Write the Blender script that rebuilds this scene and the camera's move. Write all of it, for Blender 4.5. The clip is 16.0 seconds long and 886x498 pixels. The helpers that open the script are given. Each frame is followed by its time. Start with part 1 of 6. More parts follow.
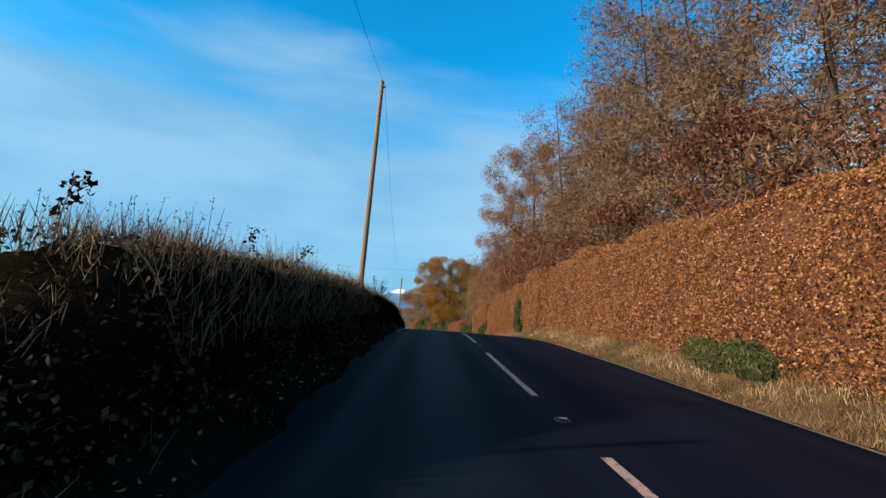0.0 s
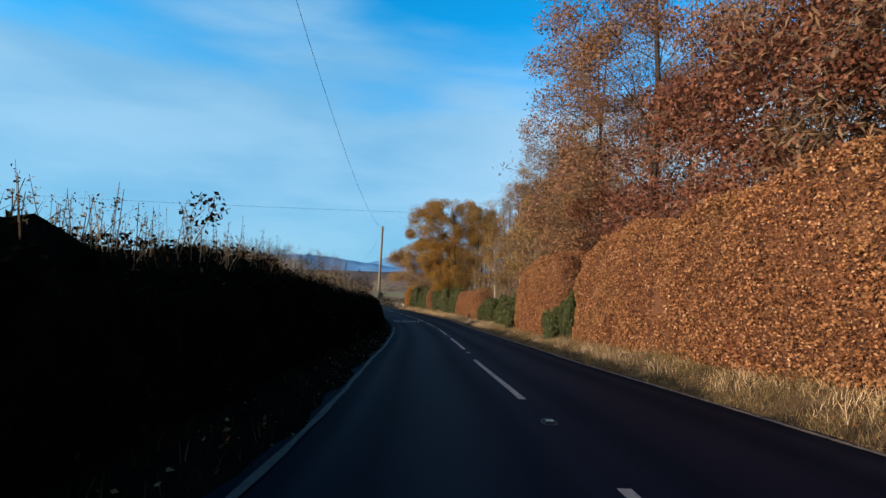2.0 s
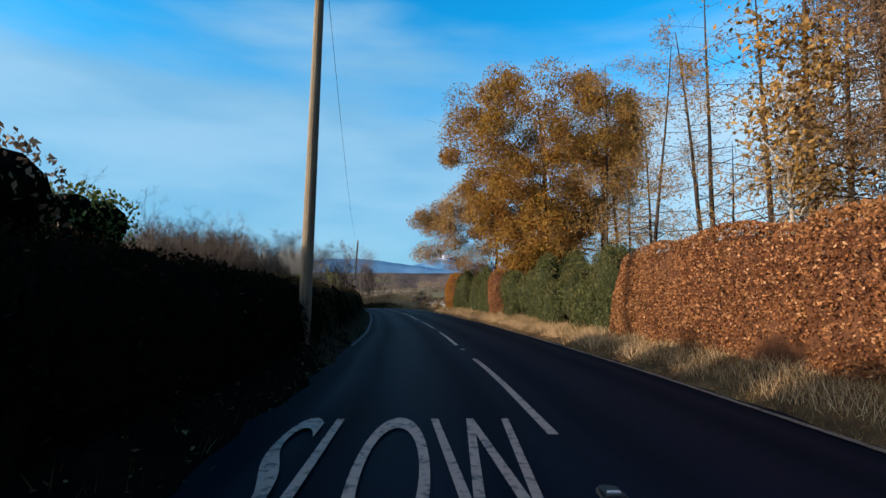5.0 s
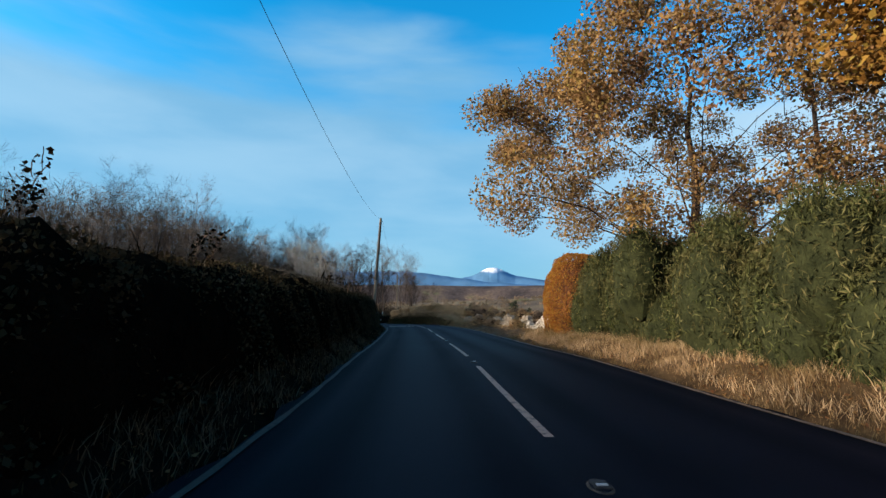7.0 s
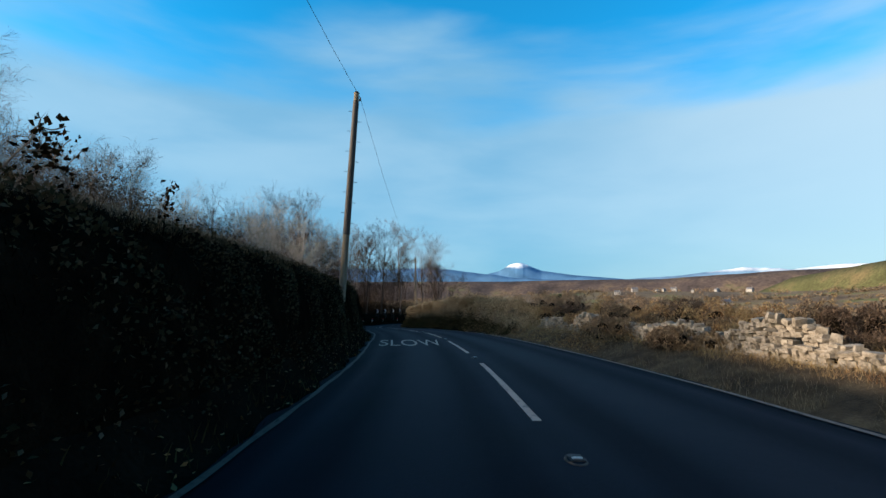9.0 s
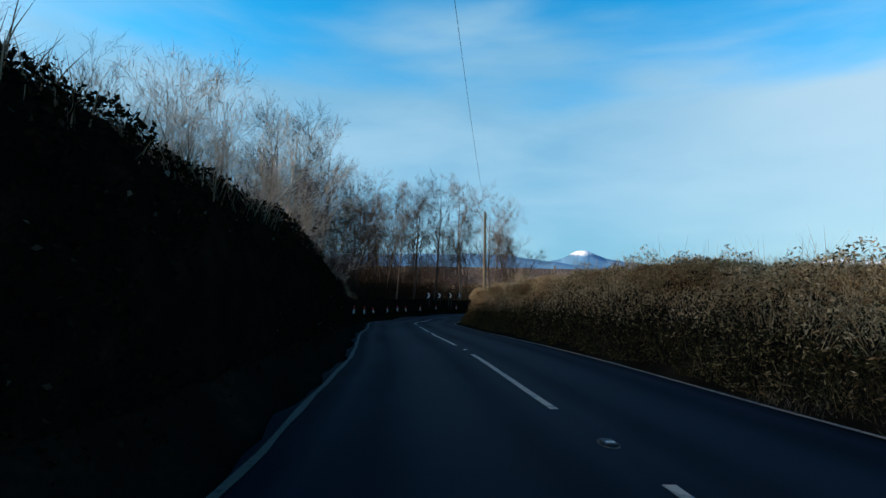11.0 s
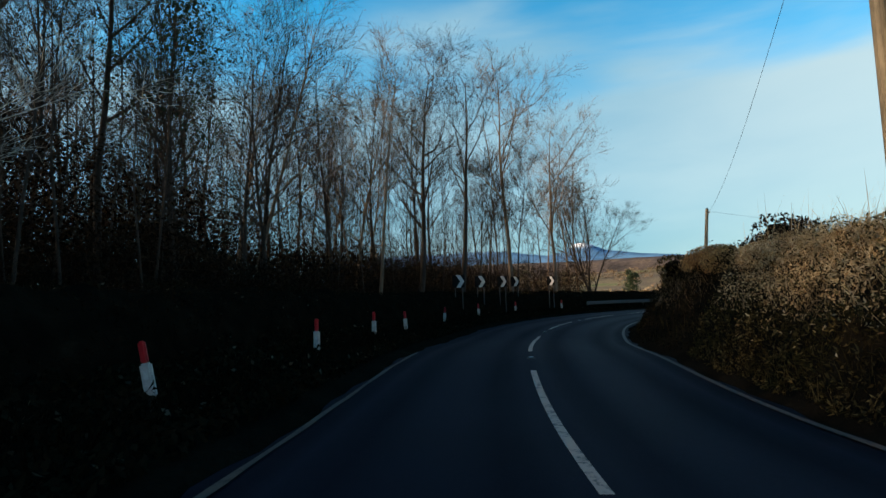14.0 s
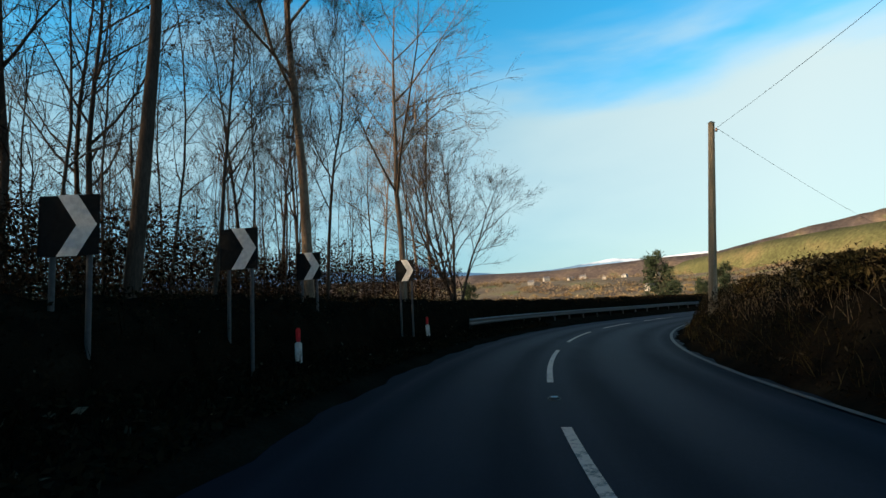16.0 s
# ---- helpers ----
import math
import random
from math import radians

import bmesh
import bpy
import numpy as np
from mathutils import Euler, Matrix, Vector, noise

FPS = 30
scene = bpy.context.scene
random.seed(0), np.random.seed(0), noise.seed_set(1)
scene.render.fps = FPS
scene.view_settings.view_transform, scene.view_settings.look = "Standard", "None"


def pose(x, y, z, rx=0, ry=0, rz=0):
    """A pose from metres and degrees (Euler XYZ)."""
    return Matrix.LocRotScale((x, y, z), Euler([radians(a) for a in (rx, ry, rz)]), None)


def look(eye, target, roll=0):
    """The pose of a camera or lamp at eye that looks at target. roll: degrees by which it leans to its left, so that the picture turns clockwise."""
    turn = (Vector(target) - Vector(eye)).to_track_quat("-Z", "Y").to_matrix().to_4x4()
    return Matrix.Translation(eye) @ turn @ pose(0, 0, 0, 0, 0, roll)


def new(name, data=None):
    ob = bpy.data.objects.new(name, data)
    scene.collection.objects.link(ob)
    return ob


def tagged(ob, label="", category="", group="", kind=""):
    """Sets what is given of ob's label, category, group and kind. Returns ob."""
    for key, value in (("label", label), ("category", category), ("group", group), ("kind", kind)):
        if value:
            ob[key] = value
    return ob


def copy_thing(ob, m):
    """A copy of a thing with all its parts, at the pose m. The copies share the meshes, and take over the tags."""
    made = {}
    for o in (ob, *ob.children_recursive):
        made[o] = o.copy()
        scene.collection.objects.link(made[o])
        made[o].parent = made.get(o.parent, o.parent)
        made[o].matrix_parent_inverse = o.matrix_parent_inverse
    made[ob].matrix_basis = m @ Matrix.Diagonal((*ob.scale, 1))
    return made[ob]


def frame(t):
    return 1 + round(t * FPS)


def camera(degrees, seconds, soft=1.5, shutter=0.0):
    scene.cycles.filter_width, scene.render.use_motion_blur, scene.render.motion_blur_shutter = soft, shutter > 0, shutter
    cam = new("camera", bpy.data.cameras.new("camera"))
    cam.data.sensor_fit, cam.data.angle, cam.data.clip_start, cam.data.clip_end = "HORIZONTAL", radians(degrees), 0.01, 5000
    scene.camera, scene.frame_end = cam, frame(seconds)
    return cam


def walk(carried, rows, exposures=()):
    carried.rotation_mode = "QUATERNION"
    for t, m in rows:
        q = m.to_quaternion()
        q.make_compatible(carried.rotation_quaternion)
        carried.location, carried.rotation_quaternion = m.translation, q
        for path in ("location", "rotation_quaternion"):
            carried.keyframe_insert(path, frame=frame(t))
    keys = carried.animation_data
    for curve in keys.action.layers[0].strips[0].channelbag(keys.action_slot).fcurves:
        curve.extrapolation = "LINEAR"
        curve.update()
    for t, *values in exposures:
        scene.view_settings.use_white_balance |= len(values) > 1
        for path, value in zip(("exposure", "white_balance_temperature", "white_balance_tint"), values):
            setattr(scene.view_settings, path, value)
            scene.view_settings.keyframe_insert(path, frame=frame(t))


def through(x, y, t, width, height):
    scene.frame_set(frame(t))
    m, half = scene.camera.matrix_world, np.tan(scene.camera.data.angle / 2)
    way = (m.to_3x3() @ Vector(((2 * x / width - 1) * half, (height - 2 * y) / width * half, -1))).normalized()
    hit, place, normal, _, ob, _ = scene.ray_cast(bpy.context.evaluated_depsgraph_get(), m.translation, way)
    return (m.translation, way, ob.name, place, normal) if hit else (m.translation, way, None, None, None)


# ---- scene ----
cam = camera(84.8, 16.0)
PATH = [
    (0, (0.004, -0.003, 1.318), (0.019, 1.972, 1.629), 4.3),
    (0.5, (-0.11, 7.586, 1.672), (-0.085, 9.559, 1.995), 4.1),
    (1, (-0.203, 14.953, 2.028), (-0.169, 16.926, 2.351), 3.3),
    (1.5, (-0.252, 21.897, 2.31), (-0.218, 23.876, 2.601), 3.3),
    (2, (-0.387, 28.585, 2.296), (-0.347, 30.578, 2.455), 2.0),
    (2.5, (-0.403, 35.151, 1.989), (-0.37, 37.146, 2.124), 1.2),
    (3, (-0.563, 41.567, 1.682), (-0.53, 43.564, 1.791), 0.2),
    (3.5, (-0.661, 47.921, 1.406), (-0.633, 49.919, 1.503), -0.6),
    (4, (-0.864, 54.332, 1.133), (-0.863, 56.329, 1.24), -0.4),
    (4.5, (-1.236, 60.812, 0.892), (-1.301, 62.807, 1.023), 0.1),
    (5, (-1.811, 67.392, 0.677), (-1.957, 69.38, 0.837), 0.6),
    (5.5, (-2.623, 74.101, 0.481), (-2.843, 76.08, 0.665), 1.0),
    (6, (-3.707, 80.968, 0.298), (-3.971, 82.941, 0.491), 1.2),
    (6.5, (-4.839, 88.035, 0.082), (-5.147, 90.002, 0.278), 1.5),
    (7, (-6.166, 94.881, -0.061), (-6.508, 96.84, 0.15), 1.1),
    (7.5, (-7.575, 101.592, -0.241), (-7.943, 103.547, -0.038), 1.0),
    (8, (-9.071, 108.286, -0.32), (-9.464, 110.239, -0.137), 0.8),
    (8.5, (-10.564, 114.632, -0.521), (-10.98, 116.581, -0.349), 0.8),
    (9, (-12.181, 120.986, -0.7), (-12.622, 122.927, -0.504), 0.4),
    (9.5, (-13.844, 127.345, -0.883), (-14.319, 129.279, -0.695), 0.6),
    (10, (-15.734, 133.706, -1.066), (-16.272, 135.624, -0.895), 1.0),
    (10.5, (-17.871, 140.041, -1.264), (-18.483, 141.939, -1.114), 1.5),
    (11, (-20.273, 146.327, -1.498), (-20.954, 148.203, -1.365), 1.9),
    (11.5, (-22.958, 152.538, -1.784), (-23.688, 154.396, -1.659), 2.1),
    (12, (-25.782, 158.839, -2.076), (-26.583, 160.667, -1.949), 2.0),
    (12.5, (-28.625, 164.868, -2.422), (-29.465, 166.68, -2.304), 0.6),
    (13, (-31.198, 170.4, -2.812), (-32.038, 172.212, -2.701), -0.3),
    (13.5, (-33.884, 175.787, -3.077), (-34.658, 177.626, -2.946), -1.2),
    (14, (-35.853, 181.366, -3.451), (-36.524, 183.245, -3.314), -1.5),
    (14.5, (-37.6, 187.227, -3.847), (-38.115, 189.153, -3.685), -2.4),
    (15, (-38.868, 193.237, -3.993), (-39.213, 195.2, -3.836), -3.4),
    (15.5, (-39.497, 198.926, -4.301), (-39.666, 200.91, -4.119), -3.1),
    (16, (-39.647, 204.284, -4.403), (-39.625, 206.274, -4.21), -2.7),
]
walk(cam, [(t, look(eye, target, roll)) for t, eye, target, roll in PATH], exposures=((0.0, 1.0, 6350, 10), (7.0, 1.0, 6500, 10), (9.0, 1.0, 6700, 10), (11.5, 1.0, 7000, 10), (13.0, 1.05, 7700, 10), (16.0, 1.18, 8300, 10)))

# ---- sky, sun and exposure ----
world = bpy.data.worlds.new("sky")
scene.world = world
world.use_nodes = True


def build_sky(nt):
    """A clear winter sky, deep blue overhead, with sheets of thin cloud lower down."""
    link, node = nt.links.new, nt.nodes.new
    tex = node("ShaderNodeTexSky")
    tex.sky_type, tex.sun_disc, tex.sun_elevation, tex.sun_rotation = "NISHITA", False, radians(SUN_UP), radians(-SUN_LEFT)
    tint = node("ShaderNodeMix")
    tint.data_type, tint.blend_type = "RGBA", "MULTIPLY"
    tint.inputs[0].default_value, tint.inputs[7].default_value = 1.0, SKY_TINT
    link(tex.outputs[0], tint.inputs[6])
    co = node("ShaderNodeTexCoord")
    sep = node("ShaderNodeSeparateXYZ")
    link(co.outputs["Generated"], sep.inputs[0])
    stretch = node("ShaderNodeMapping")
    stretch.inputs["Scale"].default_value = (1.0, 1.0, 4.5)
    link(co.outputs["Generated"], stretch.inputs[0])
    cloud = node("ShaderNodeTexNoise")
    cloud.inputs["Scale"].default_value, cloud.inputs["Detail"].default_value, cloud.inputs["Roughness"].default_value = 1.5, 6, 0.46
    cloud.inputs["Distortion"].default_value = 0.25
    link(stretch.outputs[0], cloud.inputs["Vector"])
    lift = node("ShaderNodeMath")
    lift.operation, lift.inputs[1].default_value = "MULTIPLY_ADD", 0.5
    link(cloud.outputs["Fac"], lift.inputs[0])
    neg = node("ShaderNodeMath")
    neg.operation, neg.inputs[1].default_value = "MULTIPLY", -1.0
    link(sep.outputs[2], neg.inputs[0])
    link(neg.outputs[0], lift.inputs[2])
    cover = node("ShaderNodeMapRange")
    cover.interpolation_type = "SMOOTHSTEP"
    for n, v in ((1, -0.24), (2, -0.08), (3, 0.0), (4, 0.9)):
        cover.inputs[n].default_value = v
    link(lift.outputs[0], cover.inputs[0])
    pale = node("ShaderNodeMix")
    pale.data_type = "RGBA"
    east = node("ShaderNodeMapRange")
    for n, v in ((1, -0.1), (2, 0.6), (3, 0.0), (4, 1.0)):
        east.inputs[n].default_value = v
    link(sep.outputs[0], east.inputs[0])
    bright = node("ShaderNodeMix")
    bright.data_type = "RGBA"
    fold = node("ShaderNodeMapping")
    fold.inputs["Scale"].default_value = (1.0, 1.0, 3.6)
    link(co.outputs["Generated"], fold.inputs[0])
    sheets = node("ShaderNodeTexNoise")
    sheets.inputs["Scale"].default_value, sheets.inputs["Detail"].default_value, sheets.inputs["Roughness"].default_value = 2.6, 7, 0.5
    sheets.inputs["Distortion"].default_value = 0.2
    link(fold.outputs[0], sheets.inputs["Vector"])
    thick = node("ShaderNodeMapRange")
    thick.interpolation_type = "SMOOTHSTEP"
    for n, v in ((1, 0.28), (2, 0.72), (3, 0.0), (4, 1.0)):
        thick.inputs[n].default_value = v
    link(sheets.outputs["Fac"], thick.inputs[0])
    haze = node("ShaderNodeMix")
    haze.data_type = "RGBA"
    haze.inputs[6].default_value, haze.inputs[7].default_value = CLOUD, PALE_CLOUD
    link(thick.outputs[0], haze.inputs[0])
    link(haze.outputs[2], bright.inputs[6])
    bright.inputs[7].default_value = BRIGHT_CLOUD
    link(east.outputs[0], bright.inputs[0])
    link(bright.outputs[2], pale.inputs[7])
    link(cover.outputs[0], pale.inputs[0])
    link(tint.outputs[2], pale.inputs[6])
    # the sky brightens and warms round the low sun
    side = node("ShaderNodeVectorMath")
    side.operation = "DOT_PRODUCT"
    up = radians(SUN_UP)
    side.inputs[1].default_value = (-math.sin(radians(SUN_LEFT)) * math.cos(up), math.cos(radians(SUN_LEFT)) * math.cos(up), math.sin(up))
    link(co.outputs["Generated"], side.inputs[0])
    near_sun = node("ShaderNodeMapRange")
    near_sun.interpolation_type = "SMOOTHERSTEP"
    for n, v in ((1, 0.62), (2, 1.0), (3, 0.0), (4, 1.0)):
        near_sun.inputs[n].default_value = v
    link(side.outputs["Value"], near_sun.inputs[0])
    glow = node("ShaderNodeMix")
    glow.data_type, glow.blend_type = "RGBA", "ADD"
    glow.inputs[7].default_value = GLOW
    link(near_sun.outputs[0], glow.inputs[0])
    link(pale.outputs[2], glow.inputs[6])
    back = nt.nodes["Background"]
    link(glow.outputs[2], back.inputs[0])
    back.inputs[1].default_value = SKY_POWER


SUN_UP, SUN_LEFT = 13.5, 112.0
SKY_TINT, CLOUD, SKY_POWER = (0.10, 2.3, 3.5, 1), (2.2, 5.0, 7.6, 1), 0.05
BRIGHT_CLOUD = (5.9, 7.9, 9.3, 1)
PALE_CLOUD, GLOW = (3.6, 6.2, 8.4, 1), (32, 22, 14, 1)
build_sky(world.node_tree)
sun = new("sun", bpy.data.lights.new("sun", "SUN"))
sun.data.energy, sun.data.angle, sun.data.color = 5.0, radians(1.0), (1.0, 0.82, 0.64)
sun.matrix_world = look((-math.sin(radians(SUN_LEFT)), math.cos(radians(SUN_LEFT)), math.tan(radians(SUN_UP))), (0, 0, 0))


# ---- the road's line: the car's track, from which all places are counted ----
STRAIGHT = [(0.6, -38, -1.78), (0.3, -19, -0.89), (0.0, -0.0, -0.0), (-0.11, 7.59, 0.35), (-0.2, 14.95, 0.71), (-0.25, 21.9, 0.99), (-0.39, 28.58, 0.98), (-0.4, 35.15, 0.67), (-0.56, 41.57, 0.36), (-0.66, 47.92, 0.09),
    (-1.24, 60.81, -0.43), (-2.62, 74.1, -0.84), (-3.71, 80.97, -1.02), (-4.84, 88.04, -1.24), (-6.17, 94.88, -1.38), (-7.57, 101.59, -1.56), (-9.07, 108.29, -1.64), (-10.56, 114.63, -1.84), (-12.18, 120.99, -2.02), (-15.73, 133.71, -2.39), (-20.27, 146.33, -2.82)]
BEND = [(-22.96, 152.54, -3.1), (-25.78, 158.84, -3.4), (-28.63, 164.87, -3.74), (-31.2, 170.4, -4.13), (-33.88, 175.79, -4.4), (-35.85, 181.37, -4.77), (-37.6, 187.23, -5.17), (-38.87, 193.24, -5.31), (-39.5, 198.93, -5.62), (-39.65, 204.28, -5.72),
    (-39.13, 210.26, -5.91), (-37.93, 216.14, -6.08), (-36.08, 221.85, -6.25), (-33.65, 227.33, -6.41), (-30.65, 232.53, -6.57),
    (-27.13, 237.39, -6.72), (-23.19, 241.92, -6.85), (-18.95, 246.16, -6.96), (-10.11, 254.27, -7.15), (20, 281, -8), (50, 300, -9)]


def smooth_line(knots, step):
    k = [np.array(p, float) for p in knots]
    k = [2 * k[0] - k[1]] + k + [2 * k[-1] - k[-2]]
    fine = []
    for a, b, c, d in zip(k, k[1:], k[2:], k[3:]):
        for i in range(40):
            t = i / 40
            fine.append(0.5 * (2 * b + (c - a) * t + (2 * a - 5 * b + 4 * c - d) * t * t + (3 * b - a - 3 * c + d) * t ** 3))
    fine = np.array(fine)
    run = np.r_[0, np.cumsum(np.linalg.norm(np.diff(fine[:, :2], axis=0), axis=1))]
    run -= run[np.argmin(np.abs(fine[:, 1]))]
    s = np.arange(math.ceil(run[0]), run[-1], step)
    return s, np.stack([np.interp(s, run, fine[:, n]) for n in range(3)], 1)


RUN, LINE = smooth_line(STRAIGHT + BEND, 0.5)
ALONG = np.gradient(LINE[:, :2], axis=0)
ALONG /= np.linalg.norm(ALONG, axis=1)[:, None]


def at_many(s, d, h):
    """Places s metres along the track, d metres to its right and h above the tarmac, as an array."""
    s, d, h = np.broadcast_arrays(np.asarray(s, float), np.asarray(d, float), np.asarray(h, float))
    ax, ay = np.interp(s, RUN, ALONG[:, 0]), np.interp(s, RUN, ALONG[:, 1])
    x, y, z = (np.interp(s, RUN, LINE[:, n]) for n in range(3))
    return np.stack([x + d * ay, y - d * ax, z + h], -1)


def at(s, d=0.0, h=0.0):
    return Vector(at_many(s, d, h).tolist())


def heading(s):
    return math.degrees(math.atan2(-np.interp(s, RUN, ALONG[:, 0]), np.interp(s, RUN, ALONG[:, 1])))


def table(*pairs):
    xs, ys = zip(*pairs)
    return lambda s: np.interp(s, xs, ys)


# across the road: the centre line, the edges of the lanes, the tops of the banks
mid = table((-40, 1.75), (0, 1.74), (18, 1.68), (30, 1.5), (50, 1.35), (66, 1.3), (85, 1.42), (100, 1.35), (118, 1.26), (128, 1.34),
            (137, 1.6), (145, 1.85), (153, 1.85), (160, 1.66), (168, 1.25), (173, 1.18), (186, 1.0), (199, 0.95), (204.5, 0.8), (210, 0.85), (216, 0.85), (240, 0.95), (300, 1.0))
lane_left = table((-40, 2.95), (15, 2.95), (26, 2.75), (51, 2.75), (85, 3.1), (128, 3.05), (143, 3.35), (160, 2.95), (190, 3.0), (300, 3.0))
lane_right = table((-40, 3.45), (13, 3.5), (30, 3.25), (53, 2.7), (62, 2.6), (86, 3.35), (101, 3.6), (114, 3.4), (130, 3.6), (145, 3.3), (175, 2.95), (188, 2.8), (209, 3.1), (235, 3.5), (300, 3.5))
left_top = table((-40, 0.6), (2.6, 0.65), (3.7, 1.2), (4.4, 1.7), (5.6, 1.85), (13, 1.85), (18, 1.78), (21, 1.68), (26, 1.68), (31, 1.88), (38, 2.25), (44, 2.2), (50, 2.15), (56, 2.25), (62, 2.05), (70, 2.0), (85, 2.05), (100, 2.1), (115, 2.25), (128, 2.5),
                 (140, 2.75), (152, 3.1), (160, 3.25), (166, 3.05), (173, 2.68), (178.7, 2.36), (181.5, 1.96), (184, 1.9), (190, 1.9), (215, 1.85), (230, 1.8), (300, 1.7))
left_back = table((-40, 0.4), (12, 0.6), (25, 1.6), (50, 2.2), (115, 2.5), (128, 2.9), (150, 3.9), (161, 4.2), (168, 3.7), (175, 3.1), (180, 2.65), (183, 2.15), (200, 1.8), (230, 1.9), (300, 1.5))
right_top = table((-40, 0.8), (12, 0.75), (25, 0.55), (42, 0.5), (52, 0.25), (72, 0.25), (88, 0.35), (104, 0.5), (118, 0.5), (124, 0.35), (150, 0.5), (156, 1.75), (162, 2.3), (178, 2.45), (196, 2.35), (204, 2.55), (211, 2.1), (222, 1.75), (230, 1.65), (240, 1.55), (260, 1.2), (300, 0.8))


set_back = table((-40, 0), (172, 0), (182, 1.7), (202, 1.7), (208, 1.0), (300, 0.9))


def left_edge(s):
    return mid(s) - lane_left(s)


def right_edge(s):
    return mid(s) + lane_right(s)


# ---- mesh helpers ----
def mesh_of(name, verts, faces, *mats):
    """A mesh from arrays; all faces have the same number of corners."""
    verts, faces = np.asarray(verts, np.float32), np.asarray(faces, np.int32)
    me = bpy.data.meshes.new(name)
    me.vertices.add(len(verts))
    me.vertices.foreach_set("co", verts.ravel())
    n, k = faces.shape
    me.loops.add(n * k)
    me.loops.foreach_set("vertex_index", faces.ravel())
    me.polygons.add(n)
    me.polygons.foreach_set("loop_start", np.arange(n, dtype=np.int32) * k)
    me.update(calc_edges=True)
    for m in mats:
        me.materials.append(m)
    return me


def smooth(me):
    me.polygons.foreach_set("use_smooth", np.ones(len(me.polygons), bool))
    return me


def part(name, made, material, parent, label=""):
    """Links a bmesh or a mesh as one object under a thing."""
    if isinstance(made, bmesh.types.BMesh):
        me = bpy.data.meshes.new(name)
        made.to_mesh(me)
        made.free()
        made = me
    if material and not made.materials:
        made.materials.append(material)
    ob = new(name, made)
    ob.parent = parent
    if label:
        ob["label"] = label
    return ob


def thing(name, m, label, category, group="", kind=""):
    ob = new(name)
    ob.empty_display_size = 0.2
    ob.matrix_basis = m
    return tagged(ob, label, category, group, kind)


def bm_box(sx, sy, sz, x=0, y=0, z=0, bevel=0.0, bm=None):
    own = bm or bmesh.new()
    r = bmesh.ops.create_cube(own, size=1)
    bmesh.ops.scale(own, verts=r["verts"], vec=(sx, sy, sz))
    bmesh.ops.translate(own, verts=r["verts"], vec=(x, y, z))
    if bevel:
        es = list({e for v in r["verts"] for e in v.link_edges})
        bmesh.ops.bevel(own, geom=es, offset=bevel, segments=2, affect="EDGES")
    return own


def bm_cone(r1, r2, depth, z=0, x=0, y=0, sides=12, bm=None, turn=None):
    own = bm or bmesh.new()
    r = bmesh.ops.create_cone(own, segments=sides, radius1=r1, radius2=r2, depth=depth, cap_ends=True)
    if turn is not None:
        bmesh.ops.transform(own, matrix=turn, verts=r["verts"])
    bmesh.ops.translate(own, verts=r["verts"], vec=(x, y, z))
    return own


def sheet(name, s0, s1, step, across, mat):
    """A mesh along the road; across(s) gives arrays d, h for an array s."""
    s = np.arange(s0, s1 + step / 2, step)
    d, h = across(s)
    k = d.shape[1]
    verts = at_many(np.repeat(s[:, None], k, 1), d, h).reshape(-1, 3)
    i, j = np.meshgrid(np.arange(len(s) - 1), np.arange(k - 1), indexing="ij")
    a = (i * k + j).ravel()
    return smooth(mesh_of(name, verts, np.stack([a, a + 1, a + k + 1, a + k], 1), mat))


def unit(v):
    return v / np.maximum(np.linalg.norm(v, axis=-1, keepdims=True), 1e-9)


def leaf_quads(rng, where, size, slim=0.55, lie=0.0):
    """Kite-shaped leaves at the places; lie: how far they lie flat."""
    n = len(where)
    t = unit(rng.normal(size=(n, 3)) * (1, 1, 1 - lie))
    b = unit(np.cross(t, rng.normal(size=(n, 3)) * (1 - lie, 1 - lie, 1) + (0, 0, lie)))
    size = size * rng.uniform(0.6, 1.35, (n, 1))
    side = np.cross(t, b) * size * 0.12
    v = np.stack([where + t * size * 0.5, where + b * size * 0.5 * slim + side, where - t * size * 0.5, where - b * size * 0.5 * slim + side], 1)
    return v.reshape(-1, 3), np.arange(4 * n).reshape(n, 4)


def blades(rng, where, height, width, lean=0.25):
    """Bent blades of grass that stand at the places."""
    n = len(where)
    h = height * rng.uniform(0.45, 1.25, (n, 1))
    a = rng.uniform(0, 2 * math.pi, n)
    w = np.stack([np.cos(a), np.sin(a), np.zeros(n)], 1) * width * rng.uniform(0.6, 1.3, (n, 1))
    off = np.concatenate([rng.normal(size=(n, 2)) * lean * h, h], 1)
    half = off * (0.45, 0.45, 0.55)
    v = np.stack([where - w, where + w, where + half + w * 0.7, where + half - w * 0.7, where + off + w * 0.12, where + off - w * 0.12], 1).reshape(-1, 3)
    b = np.arange(n)[:, None] * 6
    return v, np.concatenate([b + (0, 1, 2, 3), b + (3, 2, 4, 5)])


